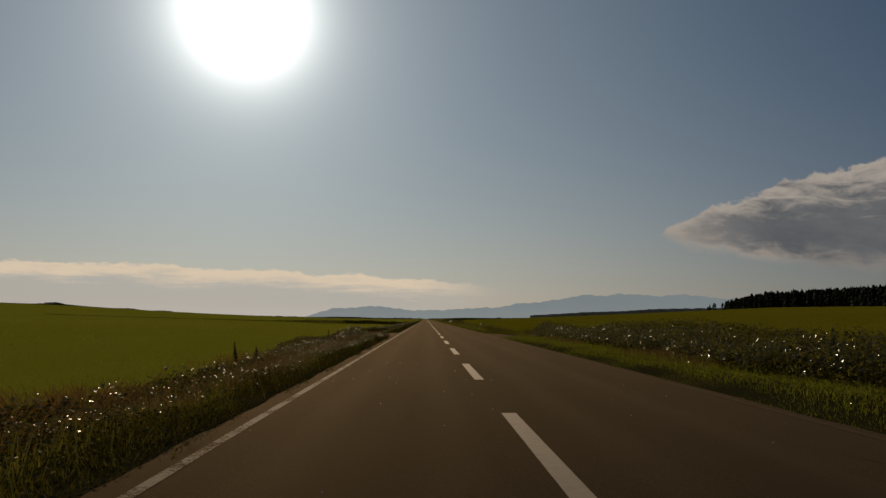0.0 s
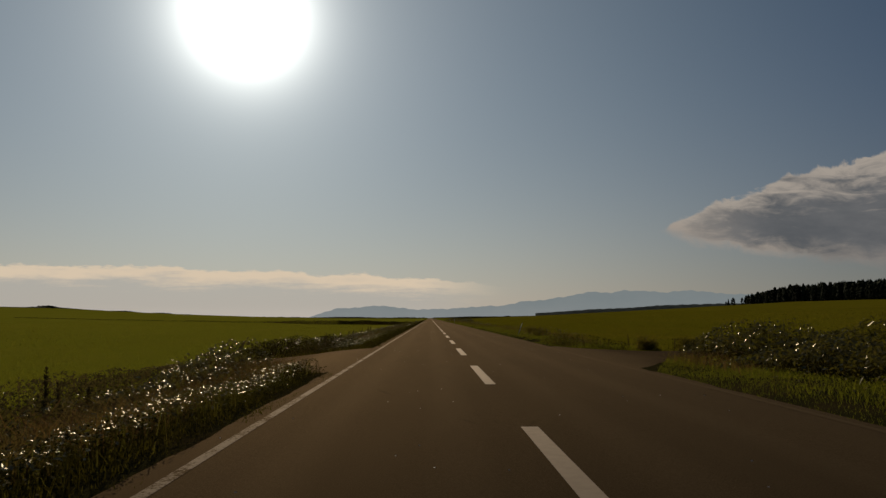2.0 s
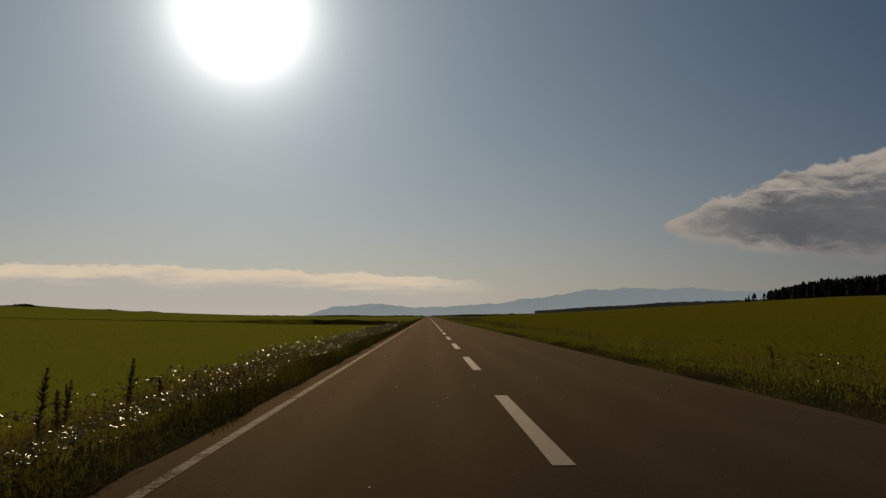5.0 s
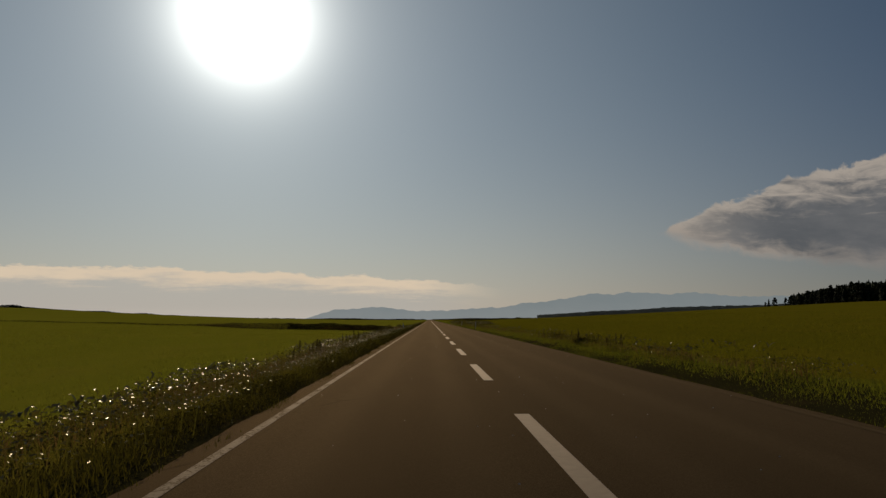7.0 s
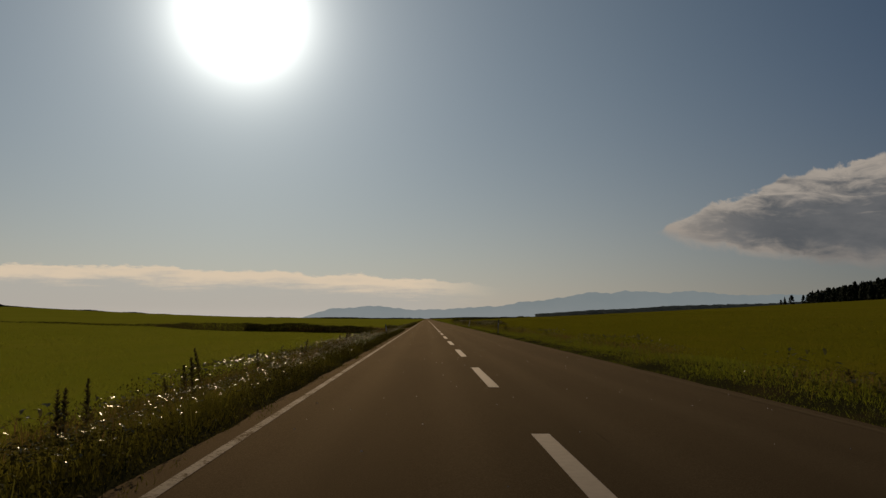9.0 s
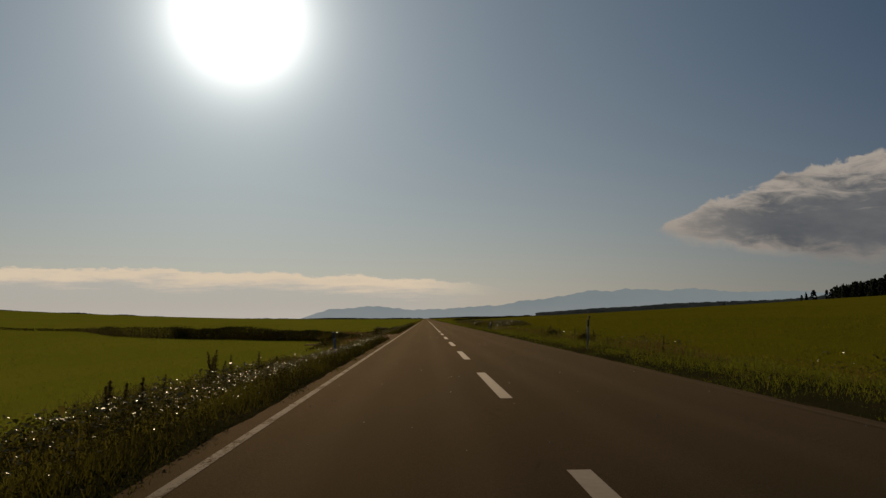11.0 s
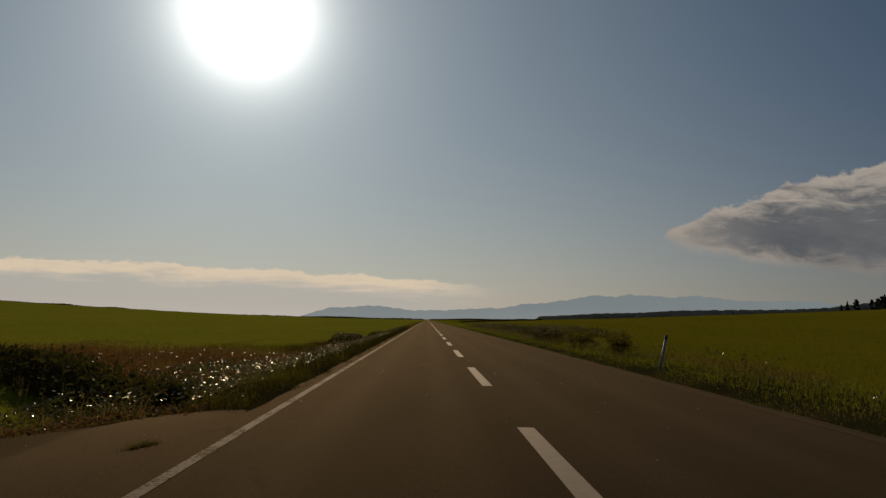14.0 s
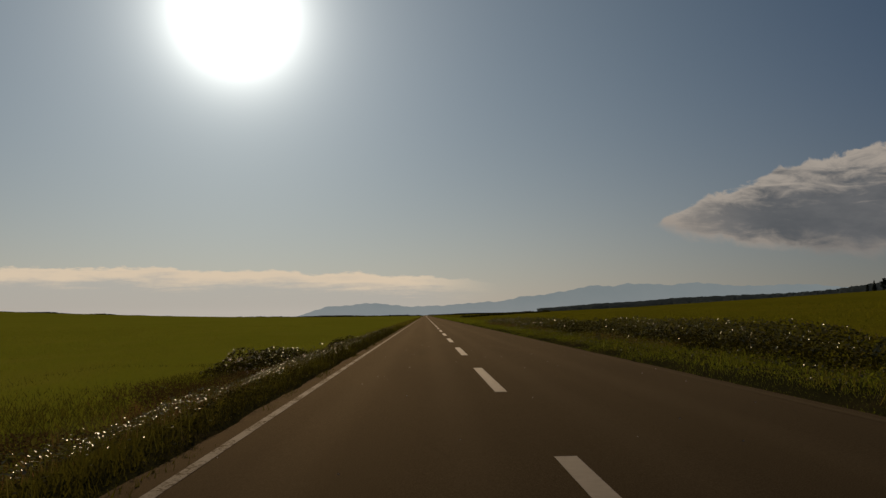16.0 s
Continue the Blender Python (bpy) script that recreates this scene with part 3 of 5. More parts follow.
def leaves(name, x, y, top, size, mat, label, category="plant", tilt=0.5, fill=0.75, long=1.5, gloss=0.12, shine=None):
    """A patch of broad-leaved weeds: leaves through the upper part of its height, thickest on top, with stems."""
    n = len(x)
    hgt = top * (1 - fill * RNG.uniform(0, 1, n) ** 1.6)
    if shine is not None:
        hgt = np.where(shine, top * RNG.uniform(0.85, 1.05, n), hgt)
    c = np.stack([x, y, ground_z(x, y) + hgt], 1)
    s = size * RNG.uniform(0.5, 1.35, n)
    flat = np.ones(n, bool) if shine is None else ~shine
    waxy = flat & (RNG.uniform(0, 1, n) < gloss) & (hgt > 0.55 * top)
    v, f = leaf_arrays(c[waxy], s[waxy], tilt, long)
    v0, f0 = leaf_arrays(c[flat & ~waxy], s[flat & ~waxy], tilt, long, True)
    shiny = np.concatenate([np.ones(len(f), bool), np.zeros(len(f0), bool)])
    v, f = np.concatenate([v, v0]), np.concatenate([f, f0 + len(v)])
    if shine is not None:
        v3, f3 = arched_arrays(c[shine], s[shine], 2.6, 1.45)
        v, f, shiny = np.concatenate([v, v3]), np.concatenate([f, f3 + len(v)]), np.concatenate([shiny, np.ones(len(f3), bool)])
    keep = RNG.uniform(0, 1, n) < 0.15
    q = c[keep]
    m = len(q)
    w = 0.006
    az = RNG.uniform(0, np.pi, m)
    dx, dy = np.cos(az) * w, np.sin(az) * w
    gz = ground_z(q[:, 0], q[:, 1]) - 0.03
    jx, jy = RNG.normal(0, 0.06, m), RNG.normal(0, 0.06, m)
    sv = np.empty((m, 4, 3), np.float32)
    sv[:, 0] = np.stack([q[:, 0] + jx - dx, q[:, 1] + jy - dy, gz], 1)
    sv[:, 1] = np.stack([q[:, 0] + jx + dx, q[:, 1] + jy + dy, gz], 1)
    sv[:, 2] = np.stack([q[:, 0] + dx * 0.5, q[:, 1] + dy * 0.5, q[:, 2]], 1)
    sv[:, 3] = np.stack([q[:, 0] - dx * 0.5, q[:, 1] - dy * 0.5, q[:, 2]], 1)
    f2 = np.arange(4 * m, dtype=np.int32).reshape(m, 4) + len(v)
    return tagged(new(name, mesh_np(name, np.concatenate([v, sv.reshape(-1, 3)]), np.concatenate([f, f2]), [mat, GLOSS_LEAF],
                                  np.concatenate([shiny, np.zeros(m, bool)]), True)), label, category, kind="stuff")


def plan(x0, x1, y0, y1, per_m2, keep=None, clear=0.15):
    x, y = scatter(x0, x1, y0, y1, per_m2)
    ok = ~in_access(x, y, clear)
    if keep is not None:
        ok &= RNG.uniform(0, 1, len(x)) < keep(x, y)
    return x[ok], y[ok]


def bell(v, mid, half):
    return np.clip(1 - np.abs((v - mid) / half), 0, 1)


def build_verges():
    # taller grass hanging over the road's edge
    for side, x0, x1, dens, label in ((-1, -4.9, -3.42, 330, "dark green rough grass along the road's edge"),
                                      (1, 4.20, 6.2, 310, "olive-green rough grass along the road's edge")):
        x, y = plan(x0, x1, -3, 175, dens)
        x2, y2 = plan(x0, x1, 175, 330, dens * 0.85)
        x, y = np.concatenate([x, x2]), np.concatenate([y, y2])
        tuft = field_noise(x * 2.2, y * 1.1, 0.9, 1.0 + side) * (0.45 + 0.75 * field_noise(x, y * 0.7, 2.6, 5.0 + side))
        edge = np.clip((np.abs(x) - np.abs([x1, x0][side > 0])) / 0.45, 0.35, 1)
        h = (0.05 + 0.24 * tuft ** 1.6) * edge if side < 0 else (0.05 + 0.10 * tuft) * np.interp(x, [4.2, 4.6, 5.4, 6.0], [0.6, 1.0, 1.1, 1.6])
        blades("verge_grass", x, y, h, 0.011, EDGE_GRASS if side < 0 else GRASS_BRIGHT, label, lean=0.9, slim=True)
    x, y = plan(-3.52, -3.30, -3, 300, 420, lambda a, b: (field_noise(a * 3, b, 0.8, 3.3) > 0.6) * np.clip((-a - 3.28) / 0.2, 0, 1))
    blades("edge_tufts", x, y, 0.03 + 0.06 * field_noise(x, y, 0.5, 1.0), 0.014, EDGE_GRASS, "small dark tufts creeping over the asphalt's edge", lean=1.0, slim=True)
    # rough sward further from the road
    x, y = plan(-7.6, -4.5, -3, 320, 135)
    h = (0.12 + 0.20 * field_noise(x, y, 0.8, 3.0)) * np.interp(y, [140, 190, 240], [1.0, 0.75, 0.5])
    blades("sward_grass", x, y, h, 0.016, GRASS, "rough green and brown grass on the sloping verge", lean=0.9, slim=True)
    x, y = plan(6.0, 8.0, -3, 330, 120)
    h = 0.06 + 0.15 * field_noise(x, y, 0.8, 5.0)
    blades("sward_grass", x, y, h, 0.016, GRASS_BRIGHT, "bright green rough grass between the road and the meadow", lean=1.0, slim=True)
    # far stretch of both verges
    for x0, x1, mat in ((-8.0, -3.6, GRASS), (4.3, 9.0, GRASS_BRIGHT)):
        x, y = plan(x0, x1, 330, 750, 9)
        blades("verge_grass", x, y, 0.28 + 0.2 * field_noise(x, y, 2.0), 0.06, mat, "rough green grass along the far verge", lean=0.5)
    # meadow next to the verges
    for x0, x1, mat in ((-33.0, -7.4, MEADOW), (7.6, 42.0, MEADOW_DIMMED)):
        xm = x0 + 9 if x0 < 0 else x1 - 18
        lo, hi = (xm, x1) if x0 < 0 else (x0, xm)
        x, y = plan(lo, hi, 0, 330, 17)
        blades("meadow_grass", x, y, np.full(len(x), 0.12), 0.028, mat, "even green meadow grass", lean=0.8, slim=True)
        lo, hi = (-115, xm) if x0 < 0 else (xm, 125)
        x, y = plan(lo, hi, 10, 430, 1.5)
        blades("meadow_grass", x, y, np.full(len(x), 0.17), 0.09, mat, "even green meadow grass further from the road", lean=0.8, slim=True)
    # brown seeding grasses and dock among the weeds
    def left_weeds(x, y):
        w = bell(x, -6.4, 1.5) * (0.35 + 0.65 * field_noise(x, y, 4.0, 2.0))
        w = w * np.interp(y, [-5, 30, 40, 57, 100, 150, 185, 212, 226, 232, 246, 252, 330], [1, 1, 0.7, 0.7, 0.7, 0.4, 0.15, 0.12, 0.5, 1, 1, 0.2, 0.2])
        return w
    x, y = plan(-8.0, -4.9, -3, 330, 170, left_weeds)
    blades("seeding_grass", x, y, 0.30 + 0.28 * field_noise(x, y, 1.5, 9.0), 0.012, STRAW, "brown seeding grasses between the verge and the meadow", lean=1.0, two=True)

    x, y = plan(-6.7, -4.2, 4, 44, 170, lambda a, b: (field_noise(a, b, 1.5, 1.2) > 0.45) * np.interp(b, [4, 14, 44], [0.4, 1, 1]))
    blades("seeding_grass", x, y, 0.28 + 0.3 * field_noise(x, y, 1.5, 1.2), 0.012, STRAW, "pale brown seeding grass among the verge weeds", lean=1.0, two=True)

    def right_weeds(x, y):
        return bell(x, 6.5, 1.1) * (field_noise(x, y, 3.0, 6.0) > 0.42) * np.interp(y, [-5, 40, 60, 100, 130, 170, 330], [0.9, 0.9, 0.5, 0.3, 0.5, 0.5, 0.7])
    x, y = plan(5.4, 7.6, -3, 330, 130, right_weeds)
    blades("seeding_grass", x, y, 0.25 + 0.25 * field_noise(x, y, 1.5, 9.0), 0.012, STRAW, "brown seeding grasses between the verge and the meadow", lean=1.0, two=True)


def build_weeds():
    # small glossy ground cover on the left verge
    def cover(x, y):
        w = bell(x, np.interp(y, [60, 150, 195], [-4.9, -4.75, -4.6]), 1.3) ** 0.5 * (0.25 + 0.75 * (field_noise(x, y, 2.5, 4.0) > 0.45))
        return w * np.interp(y, [-5, 20, 43, 56, 62, 95, 110, 150, 200, 213, 226, 245, 260, 330], [0.8, 0.9, 1, 0.7, 1, 1, 0.85, 0.8, 0.8, 0.7, 0.6, 0.8, 1.0, 0.8])
    x, y = plan(-6.1, -3.65, -3, 310, 158, cover)
    leaves("clover_cover", x, y, 0.22 + 0.22 * field_noise(x, y, 1.0, 8.0), 0.024, LEAF, "glossy low clover and plantain glinting in the sun", "weeds", tilt=0.26, fill=0.5, long=2.2, gloss=0.45, shine=RNG.uniform(0, 1, len(x)) < 0.08)
    x, y = plan(4.6, 7.5, -3, 330, 9, lambda a, b: field_noise(a, b, 3.0, 1.5) > 0.55)
    leaves("clover_cover", x, y, 0.16 + 0.1 * field_noise(x, y, 1.0, 8.0), 0.045, LEAF, "scattered glossy low weeds in the bright verge grass", "weeds", tilt=0.4, fill=0.5, long=1.7, gloss=0.6)

    x, y = plan(-7.0, -4.4, 226.8, 248.0, 45, lambda a, b: field_noise(a, b, 1.8, 6.0) > 0.5)
    leaves("dock_weeds", x, y, 0.2 + 0.4 * field_noise(x, y, 1.6, 2.0), 0.05, LEAF, "broad glossy dock leaves with bright sun glints", "weeds", tilt=0.27, fill=0.7, long=1.8, gloss=0.8)
    x, y = plan(-5.9, -4.2, 30.0, 110.0, 110, lambda a, b: field_noise(a, b, 2.2, 9.0))
    leaves("clover_cover", x, y, 0.16 + 0.12 * field_noise(x, y, 1.0, 8.0), 0.04, LEAF, "glossy low clover and plantain glinting in the sun", "weeds", tilt=0.24, fill=0.5, long=2.2, gloss=0.75)
    # shining silvery growth before the first access, and on the far right verge
    x, y = plan(-6.6, -3.9, 12.0, 43.5, 140, lambda a, b: np.interp(b, [12, 26, 43], [0.3, 1, 1]) * (0.06 + 0.94 * (field_noise(a, b, 1.3, 5.0) > 0.5)))
    leaves("clover_cover", x, y, 0.18 + 0.24 * field_noise(x, y, 1.0, 8.0), 0.024, LEAF, "silvery low weeds glinting in the sun beside the road", "weeds", tilt=0.24, fill=0.6, long=2.2, gloss=0.75, shine=RNG.uniform(0, 1, len(x)) < 0.06)
    x, y = plan(4.5, 6.0, 226.0, 300.0, 30, lambda a, b: 0.2 + 0.8 * (field_noise(a, b, 1.5, 1.5) > 0.5))
    leaves("clover_cover", x, y, 0.12 + 0.18 * field_noise(x, y, 1.0, 8.0), 0.035, LEAF, "leafy low weeds glinting in the verge grass", "weeds", tilt=0.5, fill=0.6, long=2.0, gloss=0.6, shine=RNG.uniform(0, 1, len(x)) < 0.3)
    x, y = plan(-5.6, -3.8, 196.0, 214.0, 55)
    leaves("clover_cover", x, y, 0.2 + 0.16 * field_noise(x, y, 1.0, 8.0), 0.03, LEAF, "glossy low weeds glinting before the field access", "weeds", tilt=0.25, fill=0.4, long=2.0, gloss=0.8)
    # matt leafy weeds among the edge grass
    for x0, x1, mat, dens, bushy in ((-4.7, -3.52, DEEP_SHADE_LEAF, 290, 0.42), (4.5, 6.4, GRASS_BRIGHT, 40, 0.30)):
        x, y = plan(x0, x1, -3, 300, dens, lambda a, b: np.clip(2.6 * field_noise(a * 1.5, b, 1.2, 2.0) - 0.6, 0, 1))
        leaves("edge_weeds", x, y, (0.06 + bushy * field_noise(x * 1.5, y, 1.2, 2.0) ** 1.5) * np.clip((np.abs(x) - 3.4) / 0.4, 0.4, 1), 0.024, mat, "leafy matt weeds in the grass at the road's edge", "weeds", tilt=0.7, fill=0.8, gloss=0.02)

    # larger leaves of dock and butterbur towards the meadow
    def big_left(x, y):
        w = bell(x, -6.1, 1.2) * (0.2 + 0.8 * (field_noise(x, y, 3.2, 7.0) > 0.42))
        return w * np.interp(y, [-5, 25, 40, 56, 70, 95, 150, 180, 196, 212, 225, 229, 246, 251, 330], [0.6, 0.6, 0.7, 0.7, 1.2, 1.3, 1.7, 0.5, 0.12, 0.12, 0.2, 1, 1, 0.12, 0.1])
    x, y = plan(-7.4, -4.9, -3, 330, 60, big_left)
    leaves("dock_weeds", x, y, 0.30 + 0.38 * field_noise(x, y, 1.6, 2.0), 0.055, LEAF, "broad glossy dock leaves with bright sun glints", "weeds", tilt=0.28, fill=0.8, long=1.8, gloss=0.75, shine=RNG.uniform(0, 1, len(x)) < 0.25)

    # dark leafy weeds in clumps along the meadow's edge, both sides
    x, y = plan(-7.2, -5.5, -3, 195, 125, lambda a, b: bell(a, -6.3, 0.9) * (field_noise(a, b, 1.5, 3.0) > 0.45))
    leaves("meadow_edge_weeds", x, y, 0.18 + 0.46 * field_noise(x, y, 1.5, 3.0), 0.03, EDGE_GRASS, "dark leafy weed clumps along the meadow's edge", "weeds", tilt=0.7, fill=0.95, long=2.0, gloss=0.15)
    x, y = plan(5.9, 7.4, 60, 250, 150, lambda a, b: bell(a, 6.6, 0.8) * (field_noise(a, b, 1.7, 5.0) > 0.5))
    leaves("meadow_edge_weeds", x, y, 0.14 + 0.34 * field_noise(x, y, 1.7, 5.0), 0.03, GRASS, "dark leafy weed clumps along the meadow's edge", "weeds", tilt=0.6, fill=0.95, long=2.0, gloss=0.7)

    def big_right(x, y):
        return bell(x, 5.7, 0.9) * (field_noise(x, y, 3.0, 6.0) > 0.48) * np.interp(y, [60, 64, 100, 130, 165, 200, 330], [0, 0.4, 0.3, 0.9, 0.8, 0.4, 0.8])
    x, y = plan(4.8, 6.8, 60, 330, 34, big_right)
    leaves("dock_weeds", x, y, 0.28 + 0.3 * field_noise(x, y, 1.6, 2.0), 0.055, LEAF, "broad glossy dock leaves with bright sun glints", "weeds", tilt=0.42, fill=0.8, long=1.8, gloss=0.45, shine=RNG.uniform(0, 1, len(x)) < 0.25)

    def thicket(x0, x1, y0, y1, height, per_m2, size, label, mat=LEAF, humps=2.2, tilt=0.5, shine_m2=45.0, steep=0.6, gloss=0.06):
        def mound(x, y):
            ex = np.clip(np.minimum(x - x0, x1 - x) / (0.28 * (x1 - x0)), 0, 1)
            ey = np.clip(np.minimum(y - y0, y1 - y) / min(4.0, 0.3 * (y1 - y0)), 0, 1)
            return (ex * ey) ** steep * (0.34 + 0.42 * field_noise(x, y, humps, x0 + y0) + 0.34 * field_noise(x, y, 0.45, y0))
        x, y = plan(x0, x1, y0, y1, per_m2, lambda a, b: np.clip(mound(a, b) * 1.8, 0, 1), 0.05)
        # broad glossy leaves lie on top of the matt ones
        tops = RNG.uniform(0, 1, len(x)) < 1.4 * shine_m2 / per_m2
        big = np.where(tops, np.minimum(size * 0.8, 0.056), size)
        leaves("knotweed_thicket", x, y, np.maximum(height * mound(x, y), 0.12), big, mat, label, "thicket", tilt=tilt, fill=0.92, gloss=gloss, shine=tops, long=1.9)

    thicket(6.1, 9.4, -2, 46, 0.90, 190, 0.065, "dense knotweed thicket with glinting broad leaves", DEEP_SHADE_LEAF, shine_m2=60, gloss=0.9)
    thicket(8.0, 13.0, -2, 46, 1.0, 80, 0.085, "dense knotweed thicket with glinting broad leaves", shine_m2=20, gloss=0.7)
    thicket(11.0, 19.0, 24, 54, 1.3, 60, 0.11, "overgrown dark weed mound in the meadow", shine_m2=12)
    thicket(6.8, 10.6, 41, 50.6, 1.3, 230, 0.06, "tall dark knotweed beside the field access", DEEP_SHADE_LEAF, gloss=0.8, steep=0.35, shine_m2=30)
    p = np.array(ACCESS_R1)
    x, y = plan(5.2, 13.0, 53.4, 58.5, 420, lambda a, b: bell(b - np.interp(a, p[:, 0], p[:, 2]), 0.5, 0.55) * (field_noise(a, b, 1.0, 4.0) > 0.35), 0.02)
    leaves("edge_weeds", x, y, 0.16 + 0.42 * field_noise(x, y, 0.8, 2.0), 0.045, DEEP_SHADE_LEAF, "low dark weeds along the far edge of the field access", "weeds", tilt=0.8, fill=0.9, gloss=0.02)
    thicket(4.5, 6.4, 57.4, 62.5, 0.42, 140, 0.045, "low dark weeds at the corner of the field access", EDGE_GRASS, humps=1.0, shine_m2=2.0)
    # dark leafy clumps at the right-hand edge of the road
    x, y = plan(4.45, 5.9, -3, 290, 85, lambda a, b: (field_noise(a, b, 1.3, 7.0) > 0.62) * np.interp(b, [40, 60, 330], [0.3, 1, 1]))
    leaves("edge_weeds", x, y, 0.10 + 0.26 * field_noise(x, y, 1.3, 7.0), 0.026, GRASS, "dark leafy weed clumps in the verge grass", "weeds", tilt=0.7, fill=0.9, gloss=0.12)
    thicket(4.9, 6.6, 251.5, 258.0, 0.95, 260, 0.05, "dark knotweed clump with glinting leaves on the verge", DEEP_SHADE_LEAF, shine_m2=25)
    thicket(-6.2, -3.8, 36.0, 46.0, 0.36, 200, 0.032, "low glinting weeds at the corner of the field access", shine_m2=25, steep=0.3, gloss=0.3)
    x, y = plan(-5.3, -3.8, 20.0, 45.0, 150, lambda a, b: 0.15 + 0.85 * (field_noise(a, b, 1.2, 2.0) > 0.45))
    leaves("clover_cover", x, y, 0.18 + 0.2 * field_noise(x, y, 1.0, 8.0), 0.03, LEAF, "silvery low weeds glinting in the sun beside the road", "weeds", tilt=0.20, fill=0.4, long=2.0, gloss=0.9)
    x, y = plan(-15.0, -6.4, 229.5, 249.0, 5)
    leaves("dock_weeds", x, y, 0.45 + 0.35 * field_noise(x, y, 1.7, 5.0), 0.06, LEAF, "broad glossy dock leaves standing among brown sorrel", "weeds", tilt=0.25, fill=0.3, long=1.8, gloss=0.9, shine=RNG.uniform(0, 1, len(x)) < 0.3)
    thicket(-9.6, -4.5, 55.2, 62.5, 0.98, 240, 0.050, "dark leafy knotweed beside the field access", DEEP_SHADE_LEAF, shine_m2=10, steep=0.3, gloss=0.02)
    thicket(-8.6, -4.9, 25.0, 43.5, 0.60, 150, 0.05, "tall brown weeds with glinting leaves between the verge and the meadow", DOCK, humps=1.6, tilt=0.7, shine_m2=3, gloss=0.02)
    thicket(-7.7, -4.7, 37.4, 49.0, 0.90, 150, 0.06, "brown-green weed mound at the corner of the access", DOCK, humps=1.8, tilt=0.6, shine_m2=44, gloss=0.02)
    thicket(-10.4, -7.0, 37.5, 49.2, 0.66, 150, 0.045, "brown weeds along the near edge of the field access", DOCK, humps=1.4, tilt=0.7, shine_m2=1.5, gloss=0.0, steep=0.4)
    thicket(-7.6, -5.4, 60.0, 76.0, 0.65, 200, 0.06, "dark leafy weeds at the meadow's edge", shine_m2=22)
    thicket(-7.3, -4.9, 172.0, 193.0, 0.55, 170, 0.04, "dark leafy weeds with glinting tops on the verge", DEEP_SHADE_LEAF, humps=1.2, shine_m2=14, gloss=0.3)
    thicket(-7.4, -5.3, 0.0, 24.0, 0.60, 130, 0.045, "dark leafy weeds with glinting tops on the verge", DEEP_SHADE_LEAF, humps=1.3, shine_m2=8, gloss=0.1)
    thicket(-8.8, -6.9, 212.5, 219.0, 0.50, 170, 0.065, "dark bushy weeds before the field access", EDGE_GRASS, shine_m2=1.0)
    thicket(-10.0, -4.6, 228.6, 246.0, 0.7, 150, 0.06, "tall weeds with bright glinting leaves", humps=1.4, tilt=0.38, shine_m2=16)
    thicket(-9.9, -7.0, 274.0, 287.0, 1.05, 170, 0.065, "rounded dark knotweed clump with glinting leaves", DEEP_SHADE_LEAF, shine_m2=20, gloss=0.02)
    thicket(-8.2, -6.0, 296.0, 303.0, 0.85, 170, 0.07, "small dark weed clump on the far verge", DEEP_SHADE_LEAF, shine_m2=3, gloss=0.0)
    thicket(6.0, 9.7, 258.0, 300.0, 0.80, 150, 0.055, "knotweed thicket with glinting broad leaves", DEEP_SHADE_LEAF, shine_m2=22, gloss=0.1)
    thicket(9.0, 15.0, 270.0, 300.0, 1.0, 80, 0.09, "overgrown dark weed mound in the meadow", EDGE_GRASS, shine_m2=12, gloss=0.6)
    thicket(6.0, 11.5, 296.0, 335.0, 0.9, 40, 0.13, "knotweed thicket on the far verge", shine_m2=15)
    thicket(5.3, 7.2, 134.0, 150.0, 0.34, 110, 0.04, "low dark weeds between the verge and the meadow", GRASS, shine_m2=16.0)

    # fine glinting leaves on the verge, and dark brown weeds in the hollow behind them
    x, y = plan(-5.7, -4.0, 247.0, 276.0, 170, lambda a, b: bell(a, -4.8, 0.9) * (field_noise(a, b, 0.9, 6.0) > 0.4))
    leaves("clover_cover", x, y, 0.22 + 0.2 * field_noise(x, y, 1.0, 8.0), 0.018, EDGE_GRASS, "small glossy leaves glinting over dark grass", "weeds", tilt=0.3, fill=0.35, long=2.0, gloss=0.85)
    x, y = plan(-10.6, -6.0, 249.0, 276.0, 300, lambda a, b: bell(a, np.interp(b, [249, 262, 276], [-8.0, -8.2, -8.4]), 2.0) ** 0.7 * np.clip(3 * field_noise(a, b, 1.6, 2.0) - 0.75, 0, 1))
    leaves("hollow_weeds", x, y, 0.05 + 0.55 * np.clip(field_noise(x, y, 1.6, 2.0) - 0.1, 0, 1), 0.034, RUST_DARK, "dark brown weeds in the hollow beside the meadow", "weeds", tilt=0.8, fill=0.95, gloss=0.01)
    x, y = plan(-8.6, -5.2, 249.0, 276.0, 60, lambda a, b: bell(a, -6.8, 1.7) * (field_noise(a, b, 1.9, 4.0) > 0.4))
    blades("sorrel_weeds", x, y, 0.2 + 0.3 * field_noise(x, y, 1.5, 5.0), 0.016, RUST, "rust-brown sorrel and grass in the hollow", "weeds", lean=0.9)

    # rougher, darker growth in patches at the meadow's edge
    x, y = plan(-17.0, -8.4, 249.0, 282.0, 90, lambda a, b: np.interp(a, [-17, -11, -8.4], [0.1, 0.8, 1]) * np.clip(3 * field_noise(a, b, 2.6, 7.0) - 0.8, 0, 1))
    blades("rough_grass", x, y, 0.12 + 0.16 * field_noise(x, y, 2.6, 7.0), 0.02, EDGE_GRASS, "dark rough grass in patches at the meadow's edge", lean=1.0, slim=True)

